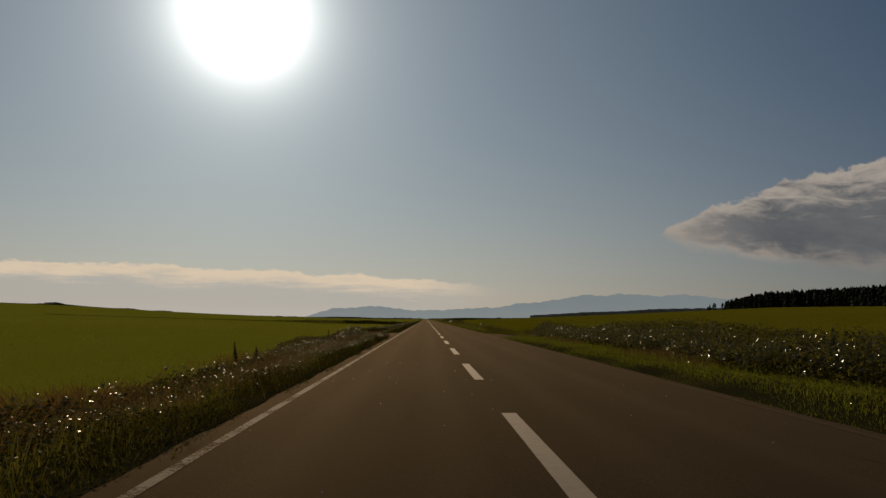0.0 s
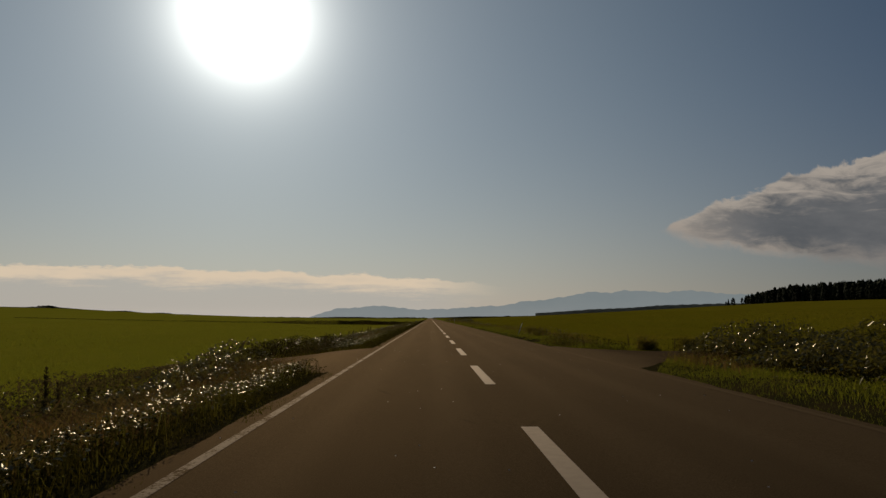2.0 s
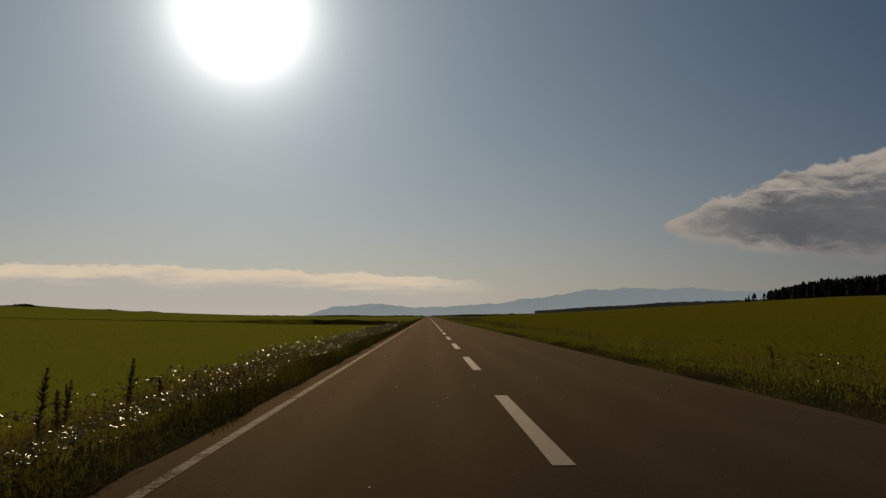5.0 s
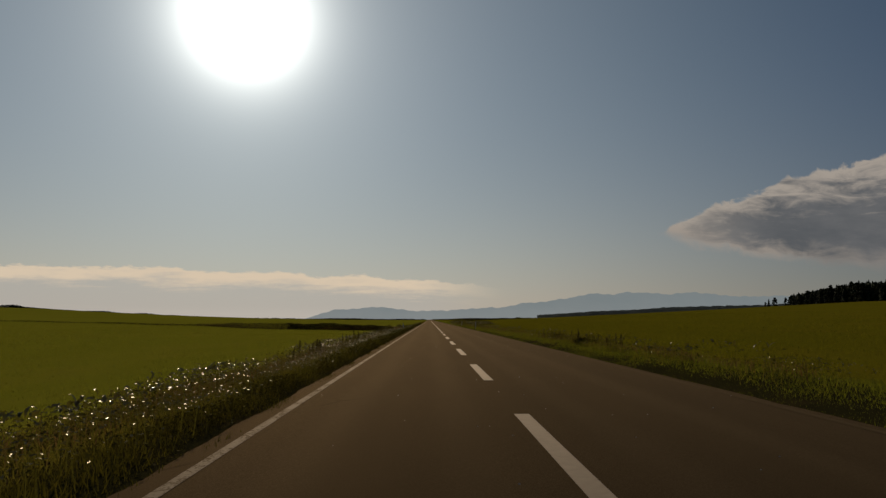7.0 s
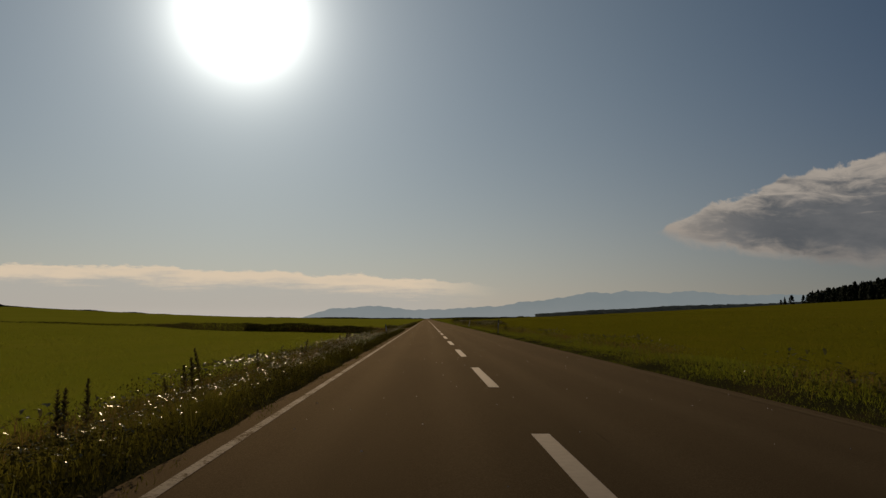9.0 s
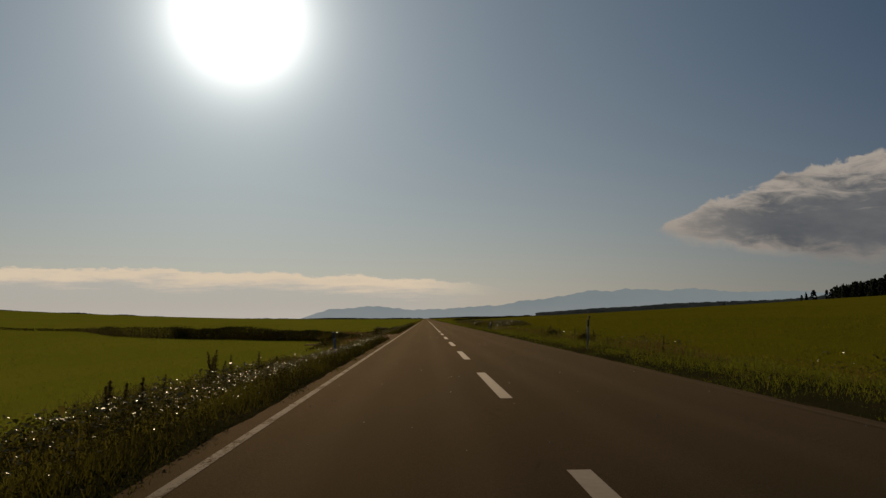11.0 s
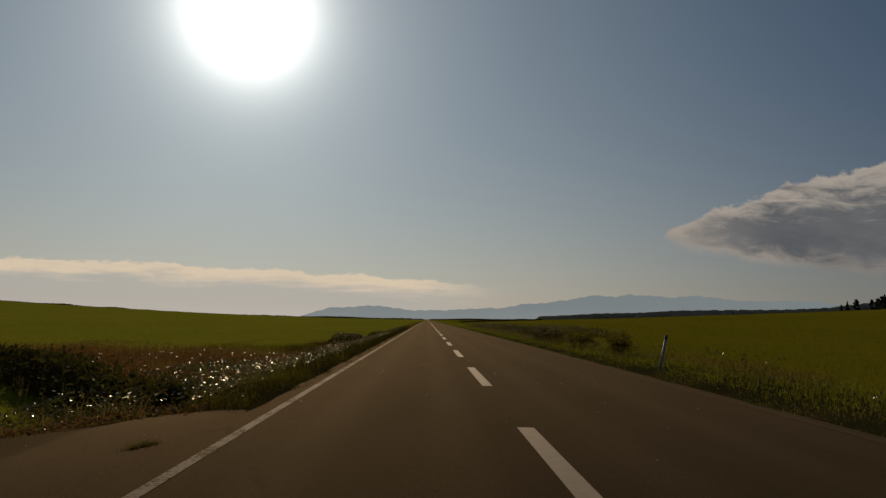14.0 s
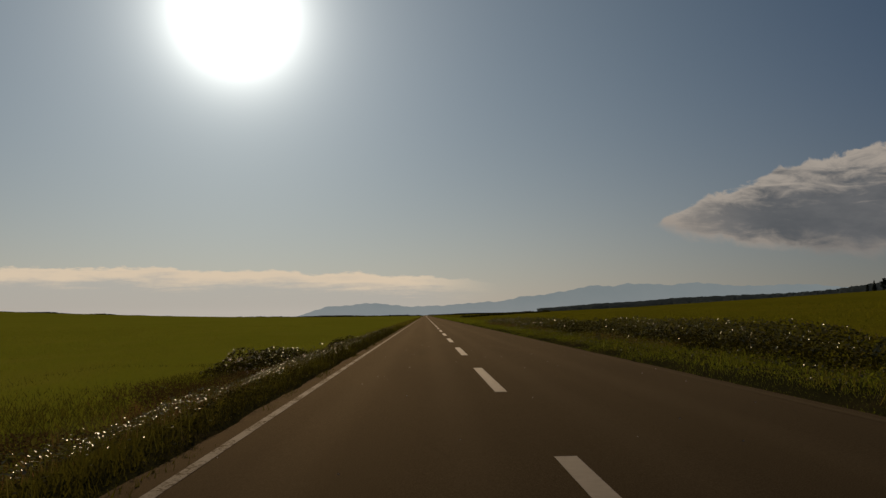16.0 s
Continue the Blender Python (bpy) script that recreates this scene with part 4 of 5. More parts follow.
    # dull brown growth in the hollow beside the left meadow
    for y0, y1 in ((168.0, 209.0), (249.0, 292.0)):
        x, y = plan(-9.0, -6.4, y0, y1, 170, lambda a, b: bell(a, -7.8, 1.2) * (field_noise(a, b, 2.0, 3.0) > 0.4))
        blades("hollow_grass", x, y, 0.12 + 0.22 * field_noise(x, y, 1.3, 2.0), 0.016, DOCK, "dull brown grass in the hollow beside the meadow", lean=1.0)

    # rust-red weeds beyond the second access, and the dark weedy ditch across the meadow
    ditch = np.array([(-6.2, 229.6), (-9.0, 232.4), (-13.0, 236.6), (-19.5, 241.2), (-29.0, 247.5), (-44.0, 264.0), (-62.0, 292.0), (-110.0, 330.0), (-210.0, 372.0)])
    beyond = lambda a, b, gap: b > np.interp(-a, -ditch[:, 0], ditch[:, 1]) + gap
    x, y = plan(-24.0, -6.0, 231.0, 253.0, 60, lambda a, b: beyond(a, b, 1.2) * np.clip(0.4 + field_noise(a, b, 3.0, 5.0), 0, 1))
    blades("sorrel_weeds", x, y, 0.35 + 0.45 * field_noise(x, y, 2.0, 5.0), 0.02, RUST, "tall rust-brown sorrel standing beside the ditch", "weeds", lean=0.8)
    x, y = plan(-22.0, -5.8, 230.0, 252.0, 70, lambda a, b: beyond(a, b, 0.8) * np.clip(0.3 + field_noise(a, b, 2.4, 1.0), 0, 1))
    leaves("sorrel_weeds", x, y, 0.35 + 0.5 * field_noise(x, y, 1.7, 5.0), 0.045, RUST, "rust-brown leafy sorrel in a loose stand", "weeds", tilt=0.8, fill=0.7, gloss=0.02)
    x, y = plan(-9.0, -5.4, -3, 36.0, 150, lambda a, b: bell(a, -7.2, 1.8) * field_noise(a, b, 3.0, 2.5))
    blades("sorrel_weeds", x, y, 0.35 + 0.35 * field_noise(x, y, 2.0, 5.0), 0.014, RUST, "rust-brown sorrel at the meadow's edge", "weeds", lean=0.9)
    seg = np.r_[0, np.cumsum(np.linalg.norm(np.diff(ditch, axis=0), axis=1))]
    s = np.concatenate([RNG.uniform(0, 32, 11500), 32 + (seg[-1] - 32) * RNG.uniform(0, 1, 6500) ** 1.5])
    n = len(s)
    off = np.abs(RNG.normal(0, 0.9, n)) * np.interp(s, [0, 10, 60, 120, 330], [0.6, 1.0, 1.0, 0.7, 0.4])
    px, py = np.interp(s, seg, ditch[:, 0]), np.interp(s, seg, ditch[:, 1])
    x, y = px + off * 0.5, py + off
    top = np.interp(s, [0, 6, 14, 40, 62, 76, 100, 330], [0.5, 0.85, 1.15, 1.3, 1.05, 0.6, 0.45, 0.35]) * (0.72 + 0.3 * field_noise(x, y, 2.5, 3.0) + 0.16 * field_noise(x, y, 0.7, 1.0))
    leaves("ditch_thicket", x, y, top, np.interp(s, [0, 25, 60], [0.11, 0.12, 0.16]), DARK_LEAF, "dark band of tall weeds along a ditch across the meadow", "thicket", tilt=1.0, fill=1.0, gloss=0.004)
    # thin fringe of taller stalks over the ditch
    s = RNG.uniform(2, 90, 2600)
    x, y = np.interp(s, seg, ditch[:, 0]) + RNG.normal(0, 0.5, 2600), np.interp(s, seg, ditch[:, 1]) + np.abs(RNG.normal(0.5, 0.7, 2600))
    blades("ditch_stalks", x, y, np.interp(s, [0, 14, 40, 90], [0.7, 1.25, 1.45, 0.7]) * RNG.uniform(0.8, 1.1, 2600), 0.035, DOCK, "brown seeding stalks above the ditch weeds", "weeds", lean=0.2)
    # a thin hedge line far off in the meadow
    for (ax, ay), (bx, by), hgt, label in (((14, 520), (70, 640), 0.8, "dark low hedge far across the meadow"),):
        f = RNG.uniform(0, 1, 2600)
        x, y = ax + (bx - ax) * f + RNG.normal(0, 0.6, 2600), ay + (by - ay) * f + RNG.normal(0, 0.6, 2600)
        leaves("hedge_line", x, y, hgt * (0.5 + 0.7 * field_noise(x, y, 6.0, 1.0)), 0.5, DARK_LEAF, label, "hedge", tilt=0.9, fill=0.9)


# ---- single plants, posts and stones ----
def dock_stalk(height, seed):
    """One upright dry stalk: a stem and a knobbly seed head."""
    rnd = random.Random(seed)
    top = new("dock_stalk")
    bm = bmesh.new()
    bmesh.ops.create_cone(bm, cap_ends=True, segments=6, radius1=0.012, radius2=0.005, depth=height, matrix=Matrix.Translation((0, 0, height / 2)))
    part("stem", bm_mesh("stem", bm, DOCK), top)
    bm = bmesh.new()
    for i in range(240):
        f = rnd.random() ** 0.9
        z = height * (0.16 + 0.86 * f)
        r = (0.15 * (1 - f) ** 0.6 + 0.016) * rnd.random()
        a = rnd.random() * 6.283
        d = Vector((math.cos(a), math.sin(a), 0.2 + 0.8 * rnd.random()))
        w = Vector((-math.sin(a), math.cos(a), rnd.random() - 0.5)) * (0.010 + 0.014 * rnd.random())
        o = Vector((0, 0, z))
        vs = [bm.verts.new(q) for q in (o - d * 0.01, o + d * r * 0.6 - w, o + d * (r + 0.02), o + d * r * 0.6 + w)]
        bm.faces.new(vs)
    part("seed_head", bm_mesh("seed_head", bm, DOCK, False), top, "dark brown seed head")
    bm = bmesh.new()
    for i in range(7):
        a, z = rnd.random() * 6.283, height * (0.08 + 0.4 * rnd.random())
        m = Matrix.Translation((0, 0, z)) @ Matrix.Rotation(a, 4, "Z") @ Matrix.Rotation(-0.5 + rnd.random(), 4, "Y")
        vs = [bm.verts.new(m @ Vector(p)) for p in ((0, 0, 0), (0.06, -0.025, 0.01), (0.17, 0, -0.02), (0.06, 0.025, 0.01))]
        bm.faces.new((vs[0], vs[1], vs[2]))
        bm.faces.new((vs[0], vs[2], vs[3]))
    part("foliage", bm_mesh("foliage", bm, LEAF, False), top, "narrow green leaves")
    return tagged(top, "dry dark-brown dock stalk with a knobbly seed head", "weed", "dock stalks along the verges")


def build_stalks():
    kinds = [dock_stalk(h, i) for i, h in enumerate((0.95, 1.15, 0.8))]
    spots = [(-5.9, 22.6), (-6.8, 25.3), (-5.6, 24.2), (-6.2, 22.0), (-6.6, 17.0), (-6.3, 13.0), (-6.0, 29.0), (-6.2, 33.0), (-6.5, 38.5),
             (-6.4, 61.0), (-6.3, 62.3), (-6.6, 63.6), (-6.6, 64.2), (-6.2, 64.2), (-6.2, 65.7), (-5.6, 64.8), (-6.0, 67.5), (-6.3, 69.0), (-6.1, 71.5),
             (-6.4, 74.0), (-6.3, 75.2), (-6.1, 76.4), (-6.4, 77.5), (-6.2, 81.0), (-6.2, 84.0), (-6.3, 86.0), (-6.1, 87.5), (-6.4, 89.0),
             (-6.1, 131.3), (-6.2, 133.8), (-6.2, 134.7), (-6.2, 135.3), (-6.0, 136.1), (-6.4, 141.0), (-6.1, 145.5), (-6.3, 151.0), (-6.2, 158.0),
             (-6.3, 166.0), (-6.0, 173.0), (-6.3, 181.0), (-6.1, 189.5), (-6.4, 192.0),
             (5.8, 70.7), (5.74, 69.7), (5.66, 68.2), (5.9, 78.0), (6.0, 88.0), (5.8, 103.0), (6.1, 112.0), (5.7, 137.3), (5.6, 138.0), (5.64, 145.2), (6.0, 140.5),
             (5.9, 136.0), (5.8, 133.5), (6.1, 132.2), (5.6, 149.0), (5.5, 209.3), (6.17, 209.4), (6.0, 208.7),
             (5.8, 209.0), (6.3, 208.2), (5.9, 204.0), (5.9, 200.7), (6.1, 200.1), (5.8, 199.2), (6.0, 191.0), (8.0, 12.0), (9.0, 17.0), (6.5, 56.4), (7.2, 55.9), (7.9, 55.6), (8.6, 55.3), (9.3, 55.0), (5.9, 145.6), (6.2, 144.2), (6.3, 146.4), (6.0, 210.0), (5.7, 200.2)]
    more = random.Random(11)
    for lo, hi, x0, count in ((2, 40, -6.5, 9), (60, 92, -6.5, 14), (124, 176, -6.4, 13), (178, 194, -6.7, 11), (66, 86, 6.2, 6), (132, 152, 6.3, 7), (196, 212, 6.2, 5)):
        middle = [lo + (hi - lo) * more.random() for _ in range(max(2, count // 3))]
        spots += [(x0 + more.gauss(0, 0.3), more.choice(middle) + more.gauss(0, 0.7)) for _ in range(count)]
    for i, (x, y) in enumerate(spots):
        k = kinds[i % 3]
        z = float(ground_z(x, y)) - 0.02
        x, y = x + RNG.normal(0, 0.18), y + RNG.normal(0, 0.5)
        m = pose(x, y, z, RNG.uniform(-11, 11), RNG.uniform(-11, 11), RNG.uniform(0, 360)) @ Matrix.Scale(RNG.uniform(0.6, 0.95) * (0.68 if x > 0 else 1.0), 4)
        if i < 3:
            k.matrix_basis = m
        else:
            c = copy_thing(k, pose(0, 0, 0))
            c.matrix_basis = m


def shrub(x, y, height, width, label, seed, mat=None):
    """A small bush: forked limbs and many single leaves."""
    rnd = random.Random(seed)
    top = new("shrub")
    top.location = (x, y, float(ground_z(x, y)))
    bm = bmesh.new()
    ends = []
    for i in range(14):
        a, r = rnd.random() * 6.283, width * (0.15 + 0.35 * rnd.random())
        tip = Vector((math.cos(a) * r, math.sin(a) * r, height * (0.35 + 0.65 * rnd.random())))
        d = tip.normalized()
        m = Matrix.Translation(tip / 2) @ d.to_track_quat("Z", "Y").to_matrix().to_4x4()
        bmesh.ops.create_cone(bm, cap_ends=False, segments=5, radius1=0.012, radius2=0.004, depth=tip.length, matrix=m)
        ends.append(tip)
    part("limbs", bm_mesh("limbs", bm, BARK), top)
    n = int(1700 * width)
    k = RNG.integers(0, len(ends), n)
    f = RNG.uniform(0.35, 1.0, n)
    c = np.array([tuple(e) for e in ends])[k] * f[:, None] + RNG.normal(0, 0.10, (n, 3)) * width
    c[:, 2] = np.maximum(c[:, 2], 0.04)
    v, q = leaf_arrays(c, RNG.uniform(0.025, 0.055, n), 0.8)
    part("foliage", mesh_np("foliage", v, q, [mat or DARK_LEAF]), top, "small dark green leaves")
    return tagged(top, label, "shrub")


def post(name, x, y, height, radius, lean_x, lean_y, mat, cap_mat, label, sleeve, marker=False):
    """A round post: shaft, dark sleeve round its top, domed cap; one has a small reflector on a bracket."""
    top = new(name)
    top.matrix_basis = pose(x, y, float(ground_z(x, y)) - 0.06, lean_y, lean_x, 0)
    bm = bmesh.new()
    bmesh.ops.create_cone(bm, cap_ends=True, segments=16, radius1=radius, radius2=radius * 0.94, depth=height, matrix=Matrix.Translation((0, 0, height / 2)))
    part("shaft", bm_mesh("shaft", bm, mat), top)
    bm = bmesh.new()
    bmesh.ops.create_uvsphere(bm, u_segments=16, v_segments=8, radius=radius * 1.1, matrix=Matrix.Translation((0, 0, height)) @ Matrix.Diagonal((1, 1, 0.7, 1)))
    part("cap", bm_mesh("cap", bm, cap_mat), top, "dark rounded cap")
    bm = bmesh.new()
    bmesh.ops.create_cone(bm, cap_ends=False, segments=16, radius1=radius * 1.06, radius2=radius * 1.06, depth=sleeve, matrix=Matrix.Translation((0, 0, height - sleeve / 2)))
    part("sleeve", bm_mesh("sleeve", bm, cap_mat), top, "dark sleeve")
    if marker:
        bm = bmesh.new()
        bmesh.ops.create_cone(bm, cap_ends=True, segments=8, radius1=0.008, radius2=0.008, depth=0.12, matrix=Matrix.Translation((0.035, 0, height + 0.05)))
        part("bracket", bm_mesh("bracket", bm, cap_mat), top)
        bm = bmesh.new()
        bmesh.ops.create_cone(bm, cap_ends=True, segments=16, radius1=0.03, radius2=0.03, depth=0.02, matrix=Matrix.Translation((0.042, 0, height + 0.12)) @ Matrix.Rotation(radians(90), 4, "X") @ Matrix.Diagonal((1, 1.7, 1, 1)))
        part("reflector", bm_mesh("reflector", bm, cap_mat, False), top, "small dark oval reflector")
    return tagged(top, label, "post", "roadside posts")


def build_posts():
    post("marker_post", -4.52, 194.4, 0.94, 0.045, -7, 0, POST_BLUE, CAP, "weathered grey-blue marker post with a dark cap in weeds", 0.2)
    post("marker_post", 4.77, 194.7, 1.15, 0.038, 3, 0, POST_PALE, CAP, "pale grey marker post with a dark top in the verge grass", 0.24, True)
    post("marker_post", 4.74, 234.2, 0.98, 0.036, 12, 0, POST_PALE, CAP, "leaning pale grey marker post in rough verge grass", 0.1)
    post("marker_post", 4.97, 74.5, 0.92, 0.022, 19, 4, POST_WHITE, POST_WHITE, "thin white marker post leaning over the verge", 0.03)
    shrub(5.5, 240.6, 0.95, 1.2, "dark upright shrub on the verge", 3, GRASS)
    shrub(5.7, 248.2, 0.65, 1.9, "dark broad shrub on the verge", 4, GRASS)
    for i, (x, y, h) in enumerate(((5.8, 208.6, 0.5), (6.1, 200.6, 0.35), (6.0, 144.6, 0.5), (5.9, 137.6, 0.4), (5.75, 69.6, 0.42), (6.2, 76.0, 0.4), (8.0, 55.7, 0.45), (9.4, 55.0, 0.4), (10.6, 54.8, 0.35))):
        shrub(x, y, h, 1.2, "low dark leafy bush among dock stalks", 20 + i, GRASS)
    shrub(-8.0, 215.8, 0.95, 1.3, "low dark shrub before the field access", 5, EDGE_GRASS)
    shrub(-8.2, 218.6, 0.6, 1.1, "low dark shrub before the field access", 6, EDGE_GRASS)
    shrub(-5.4, 228.4, 0.55, 1.0, "leafy low shrub at the corner of the access", 9)
    for i, (x, y) in enumerate(((-4.6, 219.5), (-3.9, 223.6), (-5.6, 221.4), (-6.2, 222.6))):
        grass_tuft(x, y, i)


def grass_tuft(x, y, seed):
    """A low tuft in a crack: a flat cushion and a fan of short blades."""
    rnd = random.Random(seed)
    top = new("grass_tuft")
    top.matrix_basis = pose(x, y, float(access_z(x, y, 3.4)) - 0.002, 0, 0, 40 + 25 * seed)
    bm = bmesh.new()
    bmesh.ops.create_icosphere(bm, subdivisions=2, radius=0.05, matrix=Matrix.Diagonal((3.2, 1.1, 0.2, 1)))
    for v in bm.verts:
        v.co *= 0.75 + 0.5 * rnd.random()
    part("cushion", bm_mesh("cushion", bm, VERGE), top)
    bm = bmesh.new()
    for k in range(150):
        o = Vector((rnd.gauss(0, 0.12), rnd.gauss(0, 0.03), 0))
        a, h = rnd.random() * 6.283, 0.02 + 0.05 * rnd.random()
        d = Vector((math.cos(a), math.sin(a), 0)) * h * rnd.random()
        w = Vector((-math.sin(a), math.cos(a), 0)) * 0.005
        bm.faces.new([bm.verts.new(q) for q in (o - w, o + w, o + d + Vector((0, 0, h)))])
    tagged(part("tuft_blades", bm_mesh("tuft_blades", bm, EDGE_GRASS, False), top), "short olive blades", kind="stuff")
    tagged(top, "low olive grass tuft growing through the asphalt access", "grass", "tufts on the access")


def build_stones():
    """Grit on the asphalt and clods on the access roads."""
    n = 760
    x = np.concatenate([RNG.uniform(-3.4, 3.8, 700), RNG.uniform(-6.0, -3.7, 60)])
    y = np.concatenate([RNG.uniform(0, 280, 700), RNG.uniform(217, 225, 60)])
    s = RNG.uniform(0.005, 0.012, n)
    base = np.array([(1, 0, 0), (0, 1, 0), (-1, 0, 0), (0, -1, 0), (0, 0, 1), (0, 0, -1)], float)
    tri = np.array([(0, 1, 4), (1, 2, 4), (2, 3, 4), (3, 0, 4), (1, 0, 5), (2, 1, 5), (3, 2, 5), (0, 3, 5)])
    z = np.maximum(np.where(x > -3.7, road_z(x, y), -9), ground_z(x, y) + 0.05)
    v = base[None] * s[:, None, None] * RNG.uniform(0.5, 1.3, (n, 6, 1)) * np.array([1.2, 1.2, 0.7])
    v = v + np.stack([x, y, z + s * 0.3], 1)[:, None]
    f = (np.arange(n)[:, None, None] * 6 + tri[None]).reshape(-1, 3)
    tagged(new("grit", mesh_np("grit", v.reshape(-1, 3), f, [STONE])), "loose pale grit scattered on the asphalt", "gravel", kind="stuff")
    x, y = RNG.uniform(-9.0, -4.2, 1600), 226.6 + RNG.normal(0, 0.32, 1600)
    leaves("dead_litter", x, y, RNG.uniform(0.06, 0.16, 1600), 0.04, RUST, "dead brown plant litter along the access edge", "litter", tilt=0.5, fill=0.6)


# ---- woods and distance ----
def conifer_arrays(x, y, z, h, r, tiers, sides):
    """Tiered conifers with ragged skirts; arrays of triangles."""
    vs, fs, base = [], [], 0
    n = len(x)
    for t in range(tiers):
        f0 = t / tiers
        zb, zt = z + h * (0.10 + 0.86 * f0), z + h * np.minimum(0.10 + 0.86 * (f0 + 1.7 / tiers), 1.0)
        rr = r * (1 - f0 ** 1.6) * 0.92 + 0.2
        a = RNG.uniform(0, 6.28, n)[:, None] + np.arange(sides)[None] * 2 * np.pi / sides
        rad = rr[:, None] * RNG.uniform(0.7, 1.2, (n, sides))
        ring = np.stack([x[:, None] + np.cos(a) * rad, y[:, None] + np.sin(a) * rad, zb[:, None] + RNG.uniform(-0.05, 0.04, (n, sides)) * h[:, None]], -1)
        tip = np.stack([x, y, zt], -1)[:, None]
        v = np.concatenate([ring, tip], 1)
        k = np.arange(n)[:, None, None] * (sides + 1)
        i = np.arange(sides)
        f = k + np.stack([i, (i + 1) % sides, np.full(sides, sides)], 1)[None]
        vs.append(v.reshape(-1, 3))
        fs.append(f.reshape(-1, 3) + base)
        base += n * (sides + 1)
    return np.concatenate(vs), np.concatenate(fs)


def clump_arrays(x, y, z, h, r):
    """Rounded ragged crowns, a few facets each, for woods far off."""
    n = len(x)
    ring = np.arange(6) * np.pi / 3
    lv = []
    for f, w in ((0.0, 0.7), (0.45, 1.0), (0.8, 0.62)):
        a = RNG.uniform(0, 6.28, n)[:, None] + ring[None]
        rad = r[:, None] * w * RNG.uniform(0.75, 1.2, (n, 6))
        lv.append(np.stack([x[:, None] + np.cos(a) * rad, y[:, None] + np.sin(a) * rad, z[:, None] + h[:, None] * (f + RNG.uniform(-0.05, 0.05, (n, 6)))], -1))
    lv.append(np.stack([x, y, z + h], -1)[:, None])
    v = np.concatenate(lv, 1)
    i = np.arange(6)
    j = (i + 1) % 6
    t = [np.stack([i + o, j + o, j + o + 6], 1) for o in (0, 6)] + [np.stack([i + o, j + o + 6, i + o + 6], 1) for o in (0, 6)]
    t.append(np.stack([i + 12, j + 12, np.full(6, 18)], 1))
    t = np.concatenate(t)
    f = np.arange(n)[:, None, None] * 19 + t[None]
    return v.reshape(-1, 3), f.reshape(-1, 3)


def conifer(h, r):
    top = new("conifer")
    bm = bmesh.new()
    bmesh.ops.create_cone(bm, cap_ends=True, segments=8, radius1=0.18, radius2=0.05, depth=h * 0.9, matrix=Matrix.Translation((0, 0, h * 0.45)))
    part("trunk", bm_mesh("trunk", bm, BARK), top, "grey-brown trunk")
    v, f = conifer_arrays(np.zeros(1), np.zeros(1), np.zeros(1), np.full(1, h), np.full(1, r), 13, 12)
    part("crown", mesh_np("crown", v, f, [NEEDLE]), top, "dark needle crown")
    return tagged(top, "tall dark conifer in a plantation edge above the meadow", "tree", "plantation trees")


def larch(h, r):
    """A rounded ragged tree: trunk and a crown of many small clumps."""
    top = new("larch")
    bm = bmesh.new()
    bmesh.ops.create_cone(bm, cap_ends=True, segments=8, radius1=0.2, radius2=0.05, depth=h * 0.85, matrix=Matrix.Translation((0, 0, h * 0.425)))
    part("trunk", bm_mesh("trunk", bm, BARK), top, "grey-brown trunk")
    n = 70
    f = RNG.uniform(0.06, 1.0, n)
    a, d = RNG.uniform(0, 6.28, n), np.sqrt(RNG.uniform(0, 1, n)) * r * np.sqrt(np.clip(1.04 - f ** 2.2, 0, 1))
    v, q = clump_arrays(np.cos(a) * d, np.sin(a) * d, f * h * 0.9, RNG.uniform(0.9, 1.9, n), RNG.uniform(0.5, 1.1, n))
    part("crown", mesh_np("crown", v, q, [NEEDLE]), top, "dark ragged crown")
    return tagged(top, "dark rounded larch in a plantation edge above the meadow", "tree", "plantation trees")


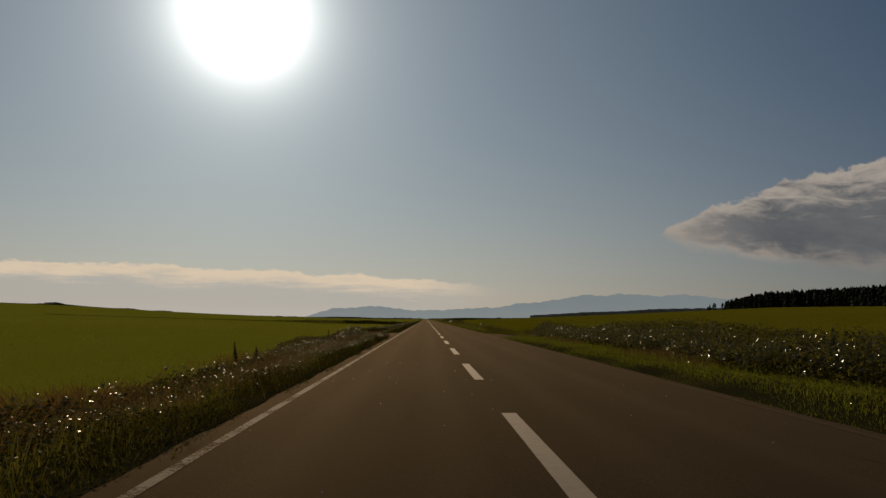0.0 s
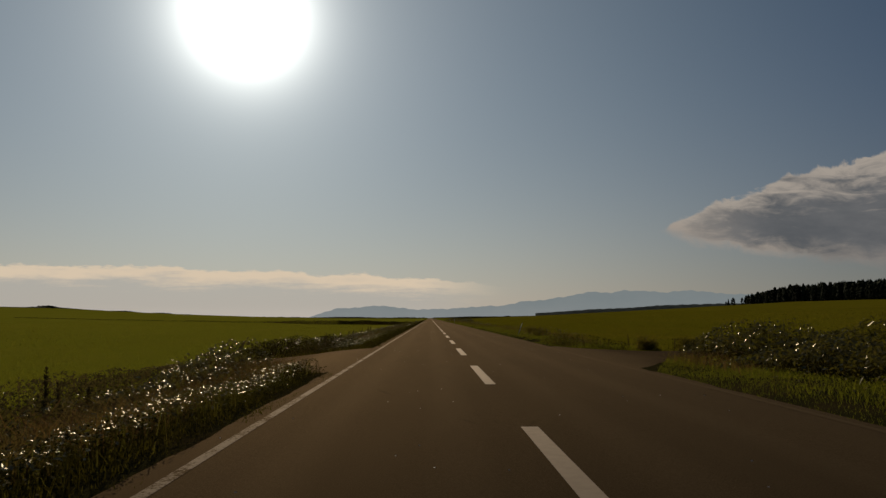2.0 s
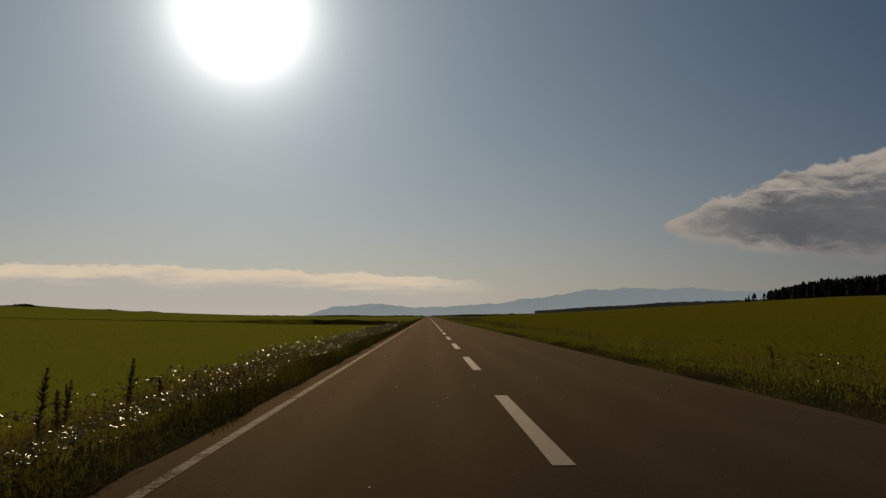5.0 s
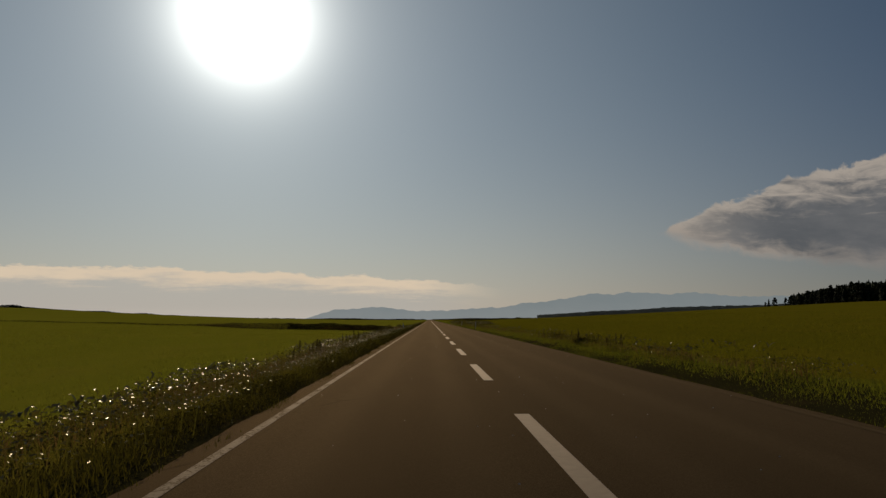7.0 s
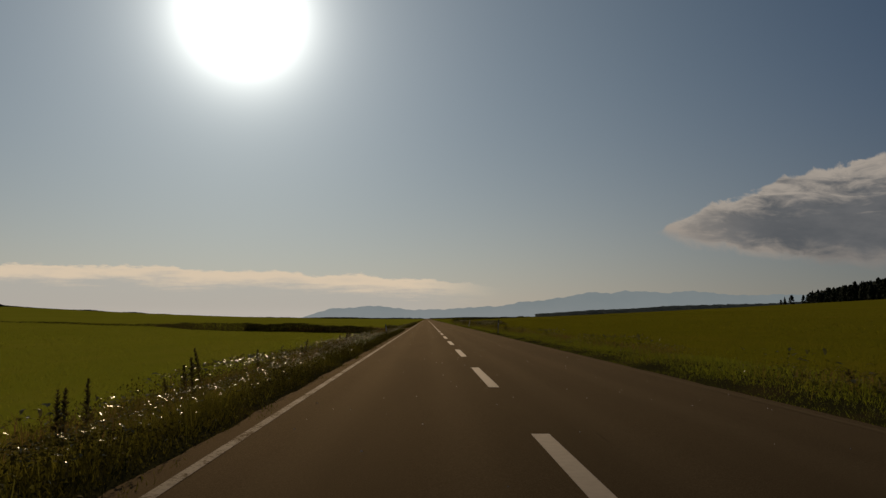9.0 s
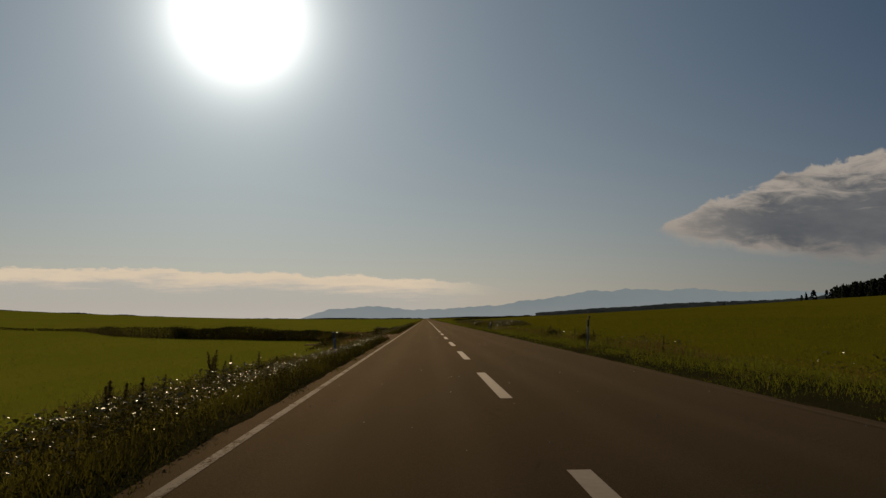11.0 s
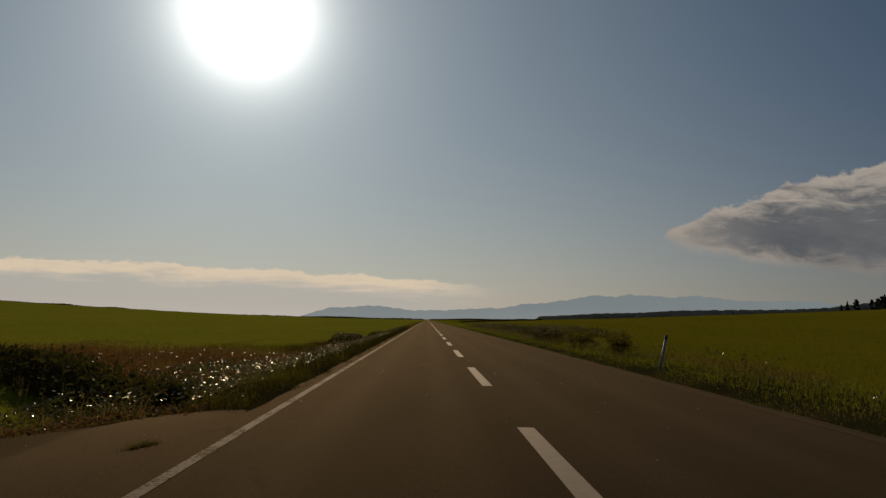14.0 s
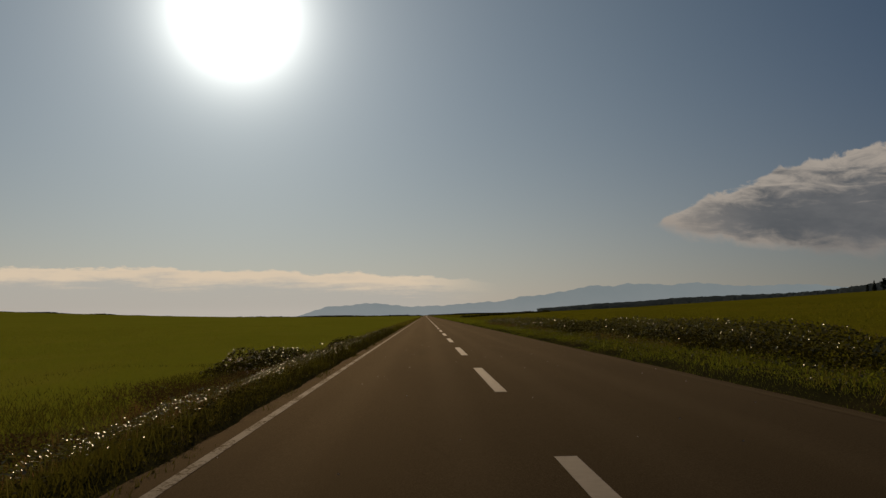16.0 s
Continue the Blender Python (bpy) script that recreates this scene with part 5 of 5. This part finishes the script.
def build_woods():
    kinds = [conifer(14.3, 2.7), larch(13.5, 2.6), larch(14.5, 2.3), larch(12.6, 2.8)]
    y, i = 366.0, 0
    while y < 655:
        x = 286 + RNG.uniform(-1.5, 2.5) + 4 * math.sin(y * 0.03)
        s = RNG.uniform(0.78, 1.02) * np.interp(y, [360, 560, 610, 640, 655], [1.0, 1.0, 0.88, 0.8, 0.7])
        m = pose(x, y, float(ground_z(x, y)) - 0.2, 0, 0, RNG.uniform(0, 360)) @ Matrix.Scale(float(s), 4)
        if i < 4:
            kinds[i].matrix_basis = m
        else:
            copy_thing(kinds[i % 4], pose(0, 0, 0)).matrix_basis = m
        i += 1
        y += RNG.uniform(1.9, 3.3)
    for x, y, s in ((285, 664, 0.72), (284, 672, 0.60), (286, 682, 0.45)):
        copy_thing(kinds[i % 4], pose(0, 0, 0)).matrix_basis = pose(x, y, float(ground_z(x, y)) - 0.2, 0, 0, 40 * i) @ Matrix.Scale(s, 4)
        i += 1
    # the plantation behind its edge
    x, y = scatter(289, 345, 355, 645, 0.10)
    h = RNG.uniform(12.5, 16, len(x)) * np.interp(y, [355, 600, 640], [1, 0.95, 0.8])
    half = len(x) // 3
    z = ground_z(x, y) - 0.3
    v, f = conifer_arrays(x[:half], y[:half], z[:half], h[:half], RNG.uniform(2.4, 3.2, half), 6, 7)
    v2, f2 = clump_arrays(x[half:], y[half:], z[half:], h[half:] * 0.95, RNG.uniform(2.0, 3.2, len(x) - half))
    v, f = np.concatenate([v, v2]), np.concatenate([f, f2 + len(v)])
    tagged(new("plantation_wood", mesh_np("plantation_wood", v, f, [NEEDLE])), "dark conifer plantation behind its front row", "woods", kind="stuff")
    # dark woods on the far rise to the right: line of plan points with the height of the crowns
    pts = np.array([(0.165, 3300, 27), (0.255, 2800, 42), (0.315, 2500, 44), (0.374, 2200, 50), (0.459, 1850, 48), (0.544, 1600, 46), (0.613, 1300, 45), (0.689, 1060, 51), (0.80, 900, 55)])
    n = 900
    q = np.linspace(0, len(pts) - 1, n)
    u, d, top = (np.interp(q, np.arange(len(pts)), pts[:, j]) for j in range(3))
    rows = []
    for back, lift in ((0, 0.0), (8, 0.42), (30, 0.62), (60, 0.80), (95, 0.90), (130, 0.97), (150, 0.985), (190, 0.70)):
        x, y = u * (d + back), 249 + d + back
        bump = 1.3 * np.sin(q * 23 + back) + 1.0 * np.sin(q * 61 + back * 3) + RNG.uniform(-1.1, 1.1, n)
        g = ground_z(x, y)
        rows.append(np.stack([x + RNG.normal(0, 3, n), y, np.where(lift > 0, np.maximum(g, top * lift + bump * (0.3 + 0.4 * lift)), g - 4)], 1))
    v = np.concatenate(rows)
    i = (np.arange(len(rows) - 1)[:, None] * n + np.arange(n - 1)[None]).ravel()
    f = np.stack([i, i + 1, i + n + 1, i + n], 1)
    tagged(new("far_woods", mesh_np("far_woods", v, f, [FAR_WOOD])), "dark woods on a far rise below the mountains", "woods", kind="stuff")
    # scrub along the left skyline and far ahead
    n = 1500
    y = RNG.uniform(850, 2400, n)
    x = -528 + RNG.normal(0, 3, n)
    h = (0.4 + 2.4 * field_noise(x, y, 30.0, 2.0) ** 2) * RNG.uniform(0.5, 1.2, n)
    v, f = clump_arrays(x, y, ground_z(x, y) - 0.4, h + 0.4, RNG.uniform(1.6, 3.4, n))
    tagged(new("skyline_scrub", mesh_np("skyline_scrub", v, f, [NEEDLE])), "thin dark scrub along the meadow's skyline", "scrub", kind="stuff")
    n = 160
    x, y = -530 + RNG.normal(0, 5, n), 978 + RNG.normal(0, 14, n)
    h = 3.2 * np.exp(-((y - 978) / 18) ** 2) * RNG.uniform(0.6, 1.1, n) + 0.6
    v, f = clump_arrays(x, y, ground_z(x, y) - 0.3, h, RNG.uniform(1.6, 2.8, n))
    tagged(new("copse", mesh_np("copse", v, f, [NEEDLE])), "small dark copse on the meadow's skyline", "trees", kind="stuff")
    n = 1300
    x = RNG.uniform(-620, 520, n)
    y = 2500 + RNG.normal(0, 60, n)
    keep = np.abs(x) > 12
    x, y = x[keep], y[keep]
    h = 2.0 + 4.0 * field_noise(x, y, 60.0, 4.0)
    v, f = clump_arrays(x, y, ground_z(x, y) - 0.5, h, RNG.uniform(3, 6, len(x)))
    tagged(new("far_windbreak", mesh_np("far_windbreak", v, f, [NEEDLE])), "low dark windbreak far ahead across the plain", "woods", kind="stuff")


RANGE = [(-0.185, -0.001), (-0.160, 0.0084), (-0.136, 0.0143), (-0.111, 0.0152), (-0.074, 0.0186), (-0.045, 0.0146), (-0.016, 0.0123),
         (0.038, 0.0141), (0.080, 0.0176), (0.105, 0.0177), (0.138, 0.0244), (0.172, 0.0271), (0.205, 0.0322), (0.226, 0.0365), (0.249, 0.0399),
         (0.273, 0.0375), (0.294, 0.0418), (0.332, 0.0403), (0.357, 0.0387), (0.395, 0.0422), (0.433, 0.0382), (0.467, 0.0358), (0.544, 0.0378),
         (0.578, 0.0363), (0.629, 0.0306), (0.72, 0.028), (0.85, 0.02)]


def build_mountains():
    d = 4720.0
    u = np.linspace(-0.185, 0.85, 420)
    p = np.array(RANGE)
    crest = np.interp(u, p[:, 0], p[:, 1]) + 0.0007 * np.sin(u * 190) * np.sin(u * 57) + 0.0004 * np.sin(u * 430)
    rows = []
    for f in np.linspace(0, 1, 9):
        yy = 4560 + 300 * f + 30 * np.sin(u * 60 + f * 5) * (f < 1)
        zz = 1.25 + crest * d * (f ** 0.8) - 6 * (1 - f)
        rows.append(np.stack([u * d, yy, zz], 1))
    back = rows[-1].copy()
    back[:, 1] += 80
    back[:, 2] = -8
    rows.append(back)
    v = np.concatenate(rows)
    n = len(u)
    i = (np.arange(len(rows) - 1)[:, None] * n + np.arange(n - 1)[None]).ravel()
    f = np.stack([i, i + 1, i + n + 1, i + n], 1)
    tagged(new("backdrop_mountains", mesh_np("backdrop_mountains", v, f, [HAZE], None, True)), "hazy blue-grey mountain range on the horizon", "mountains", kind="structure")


build_ground()
build_road()
side_road("road_access_1", ACCESS_L1, "asphalt field access ramp joining the country road")
side_road("road_access_2", ACCESS_R1, "asphalt field access ramp joining the country road")
side_road("road_access_3", ACCESS_L2, "gritty asphalt field access joining the country road")
build_mountains()
build_woods()
build_weeds()
build_verges()
build_stalks()
build_posts()
build_stones()
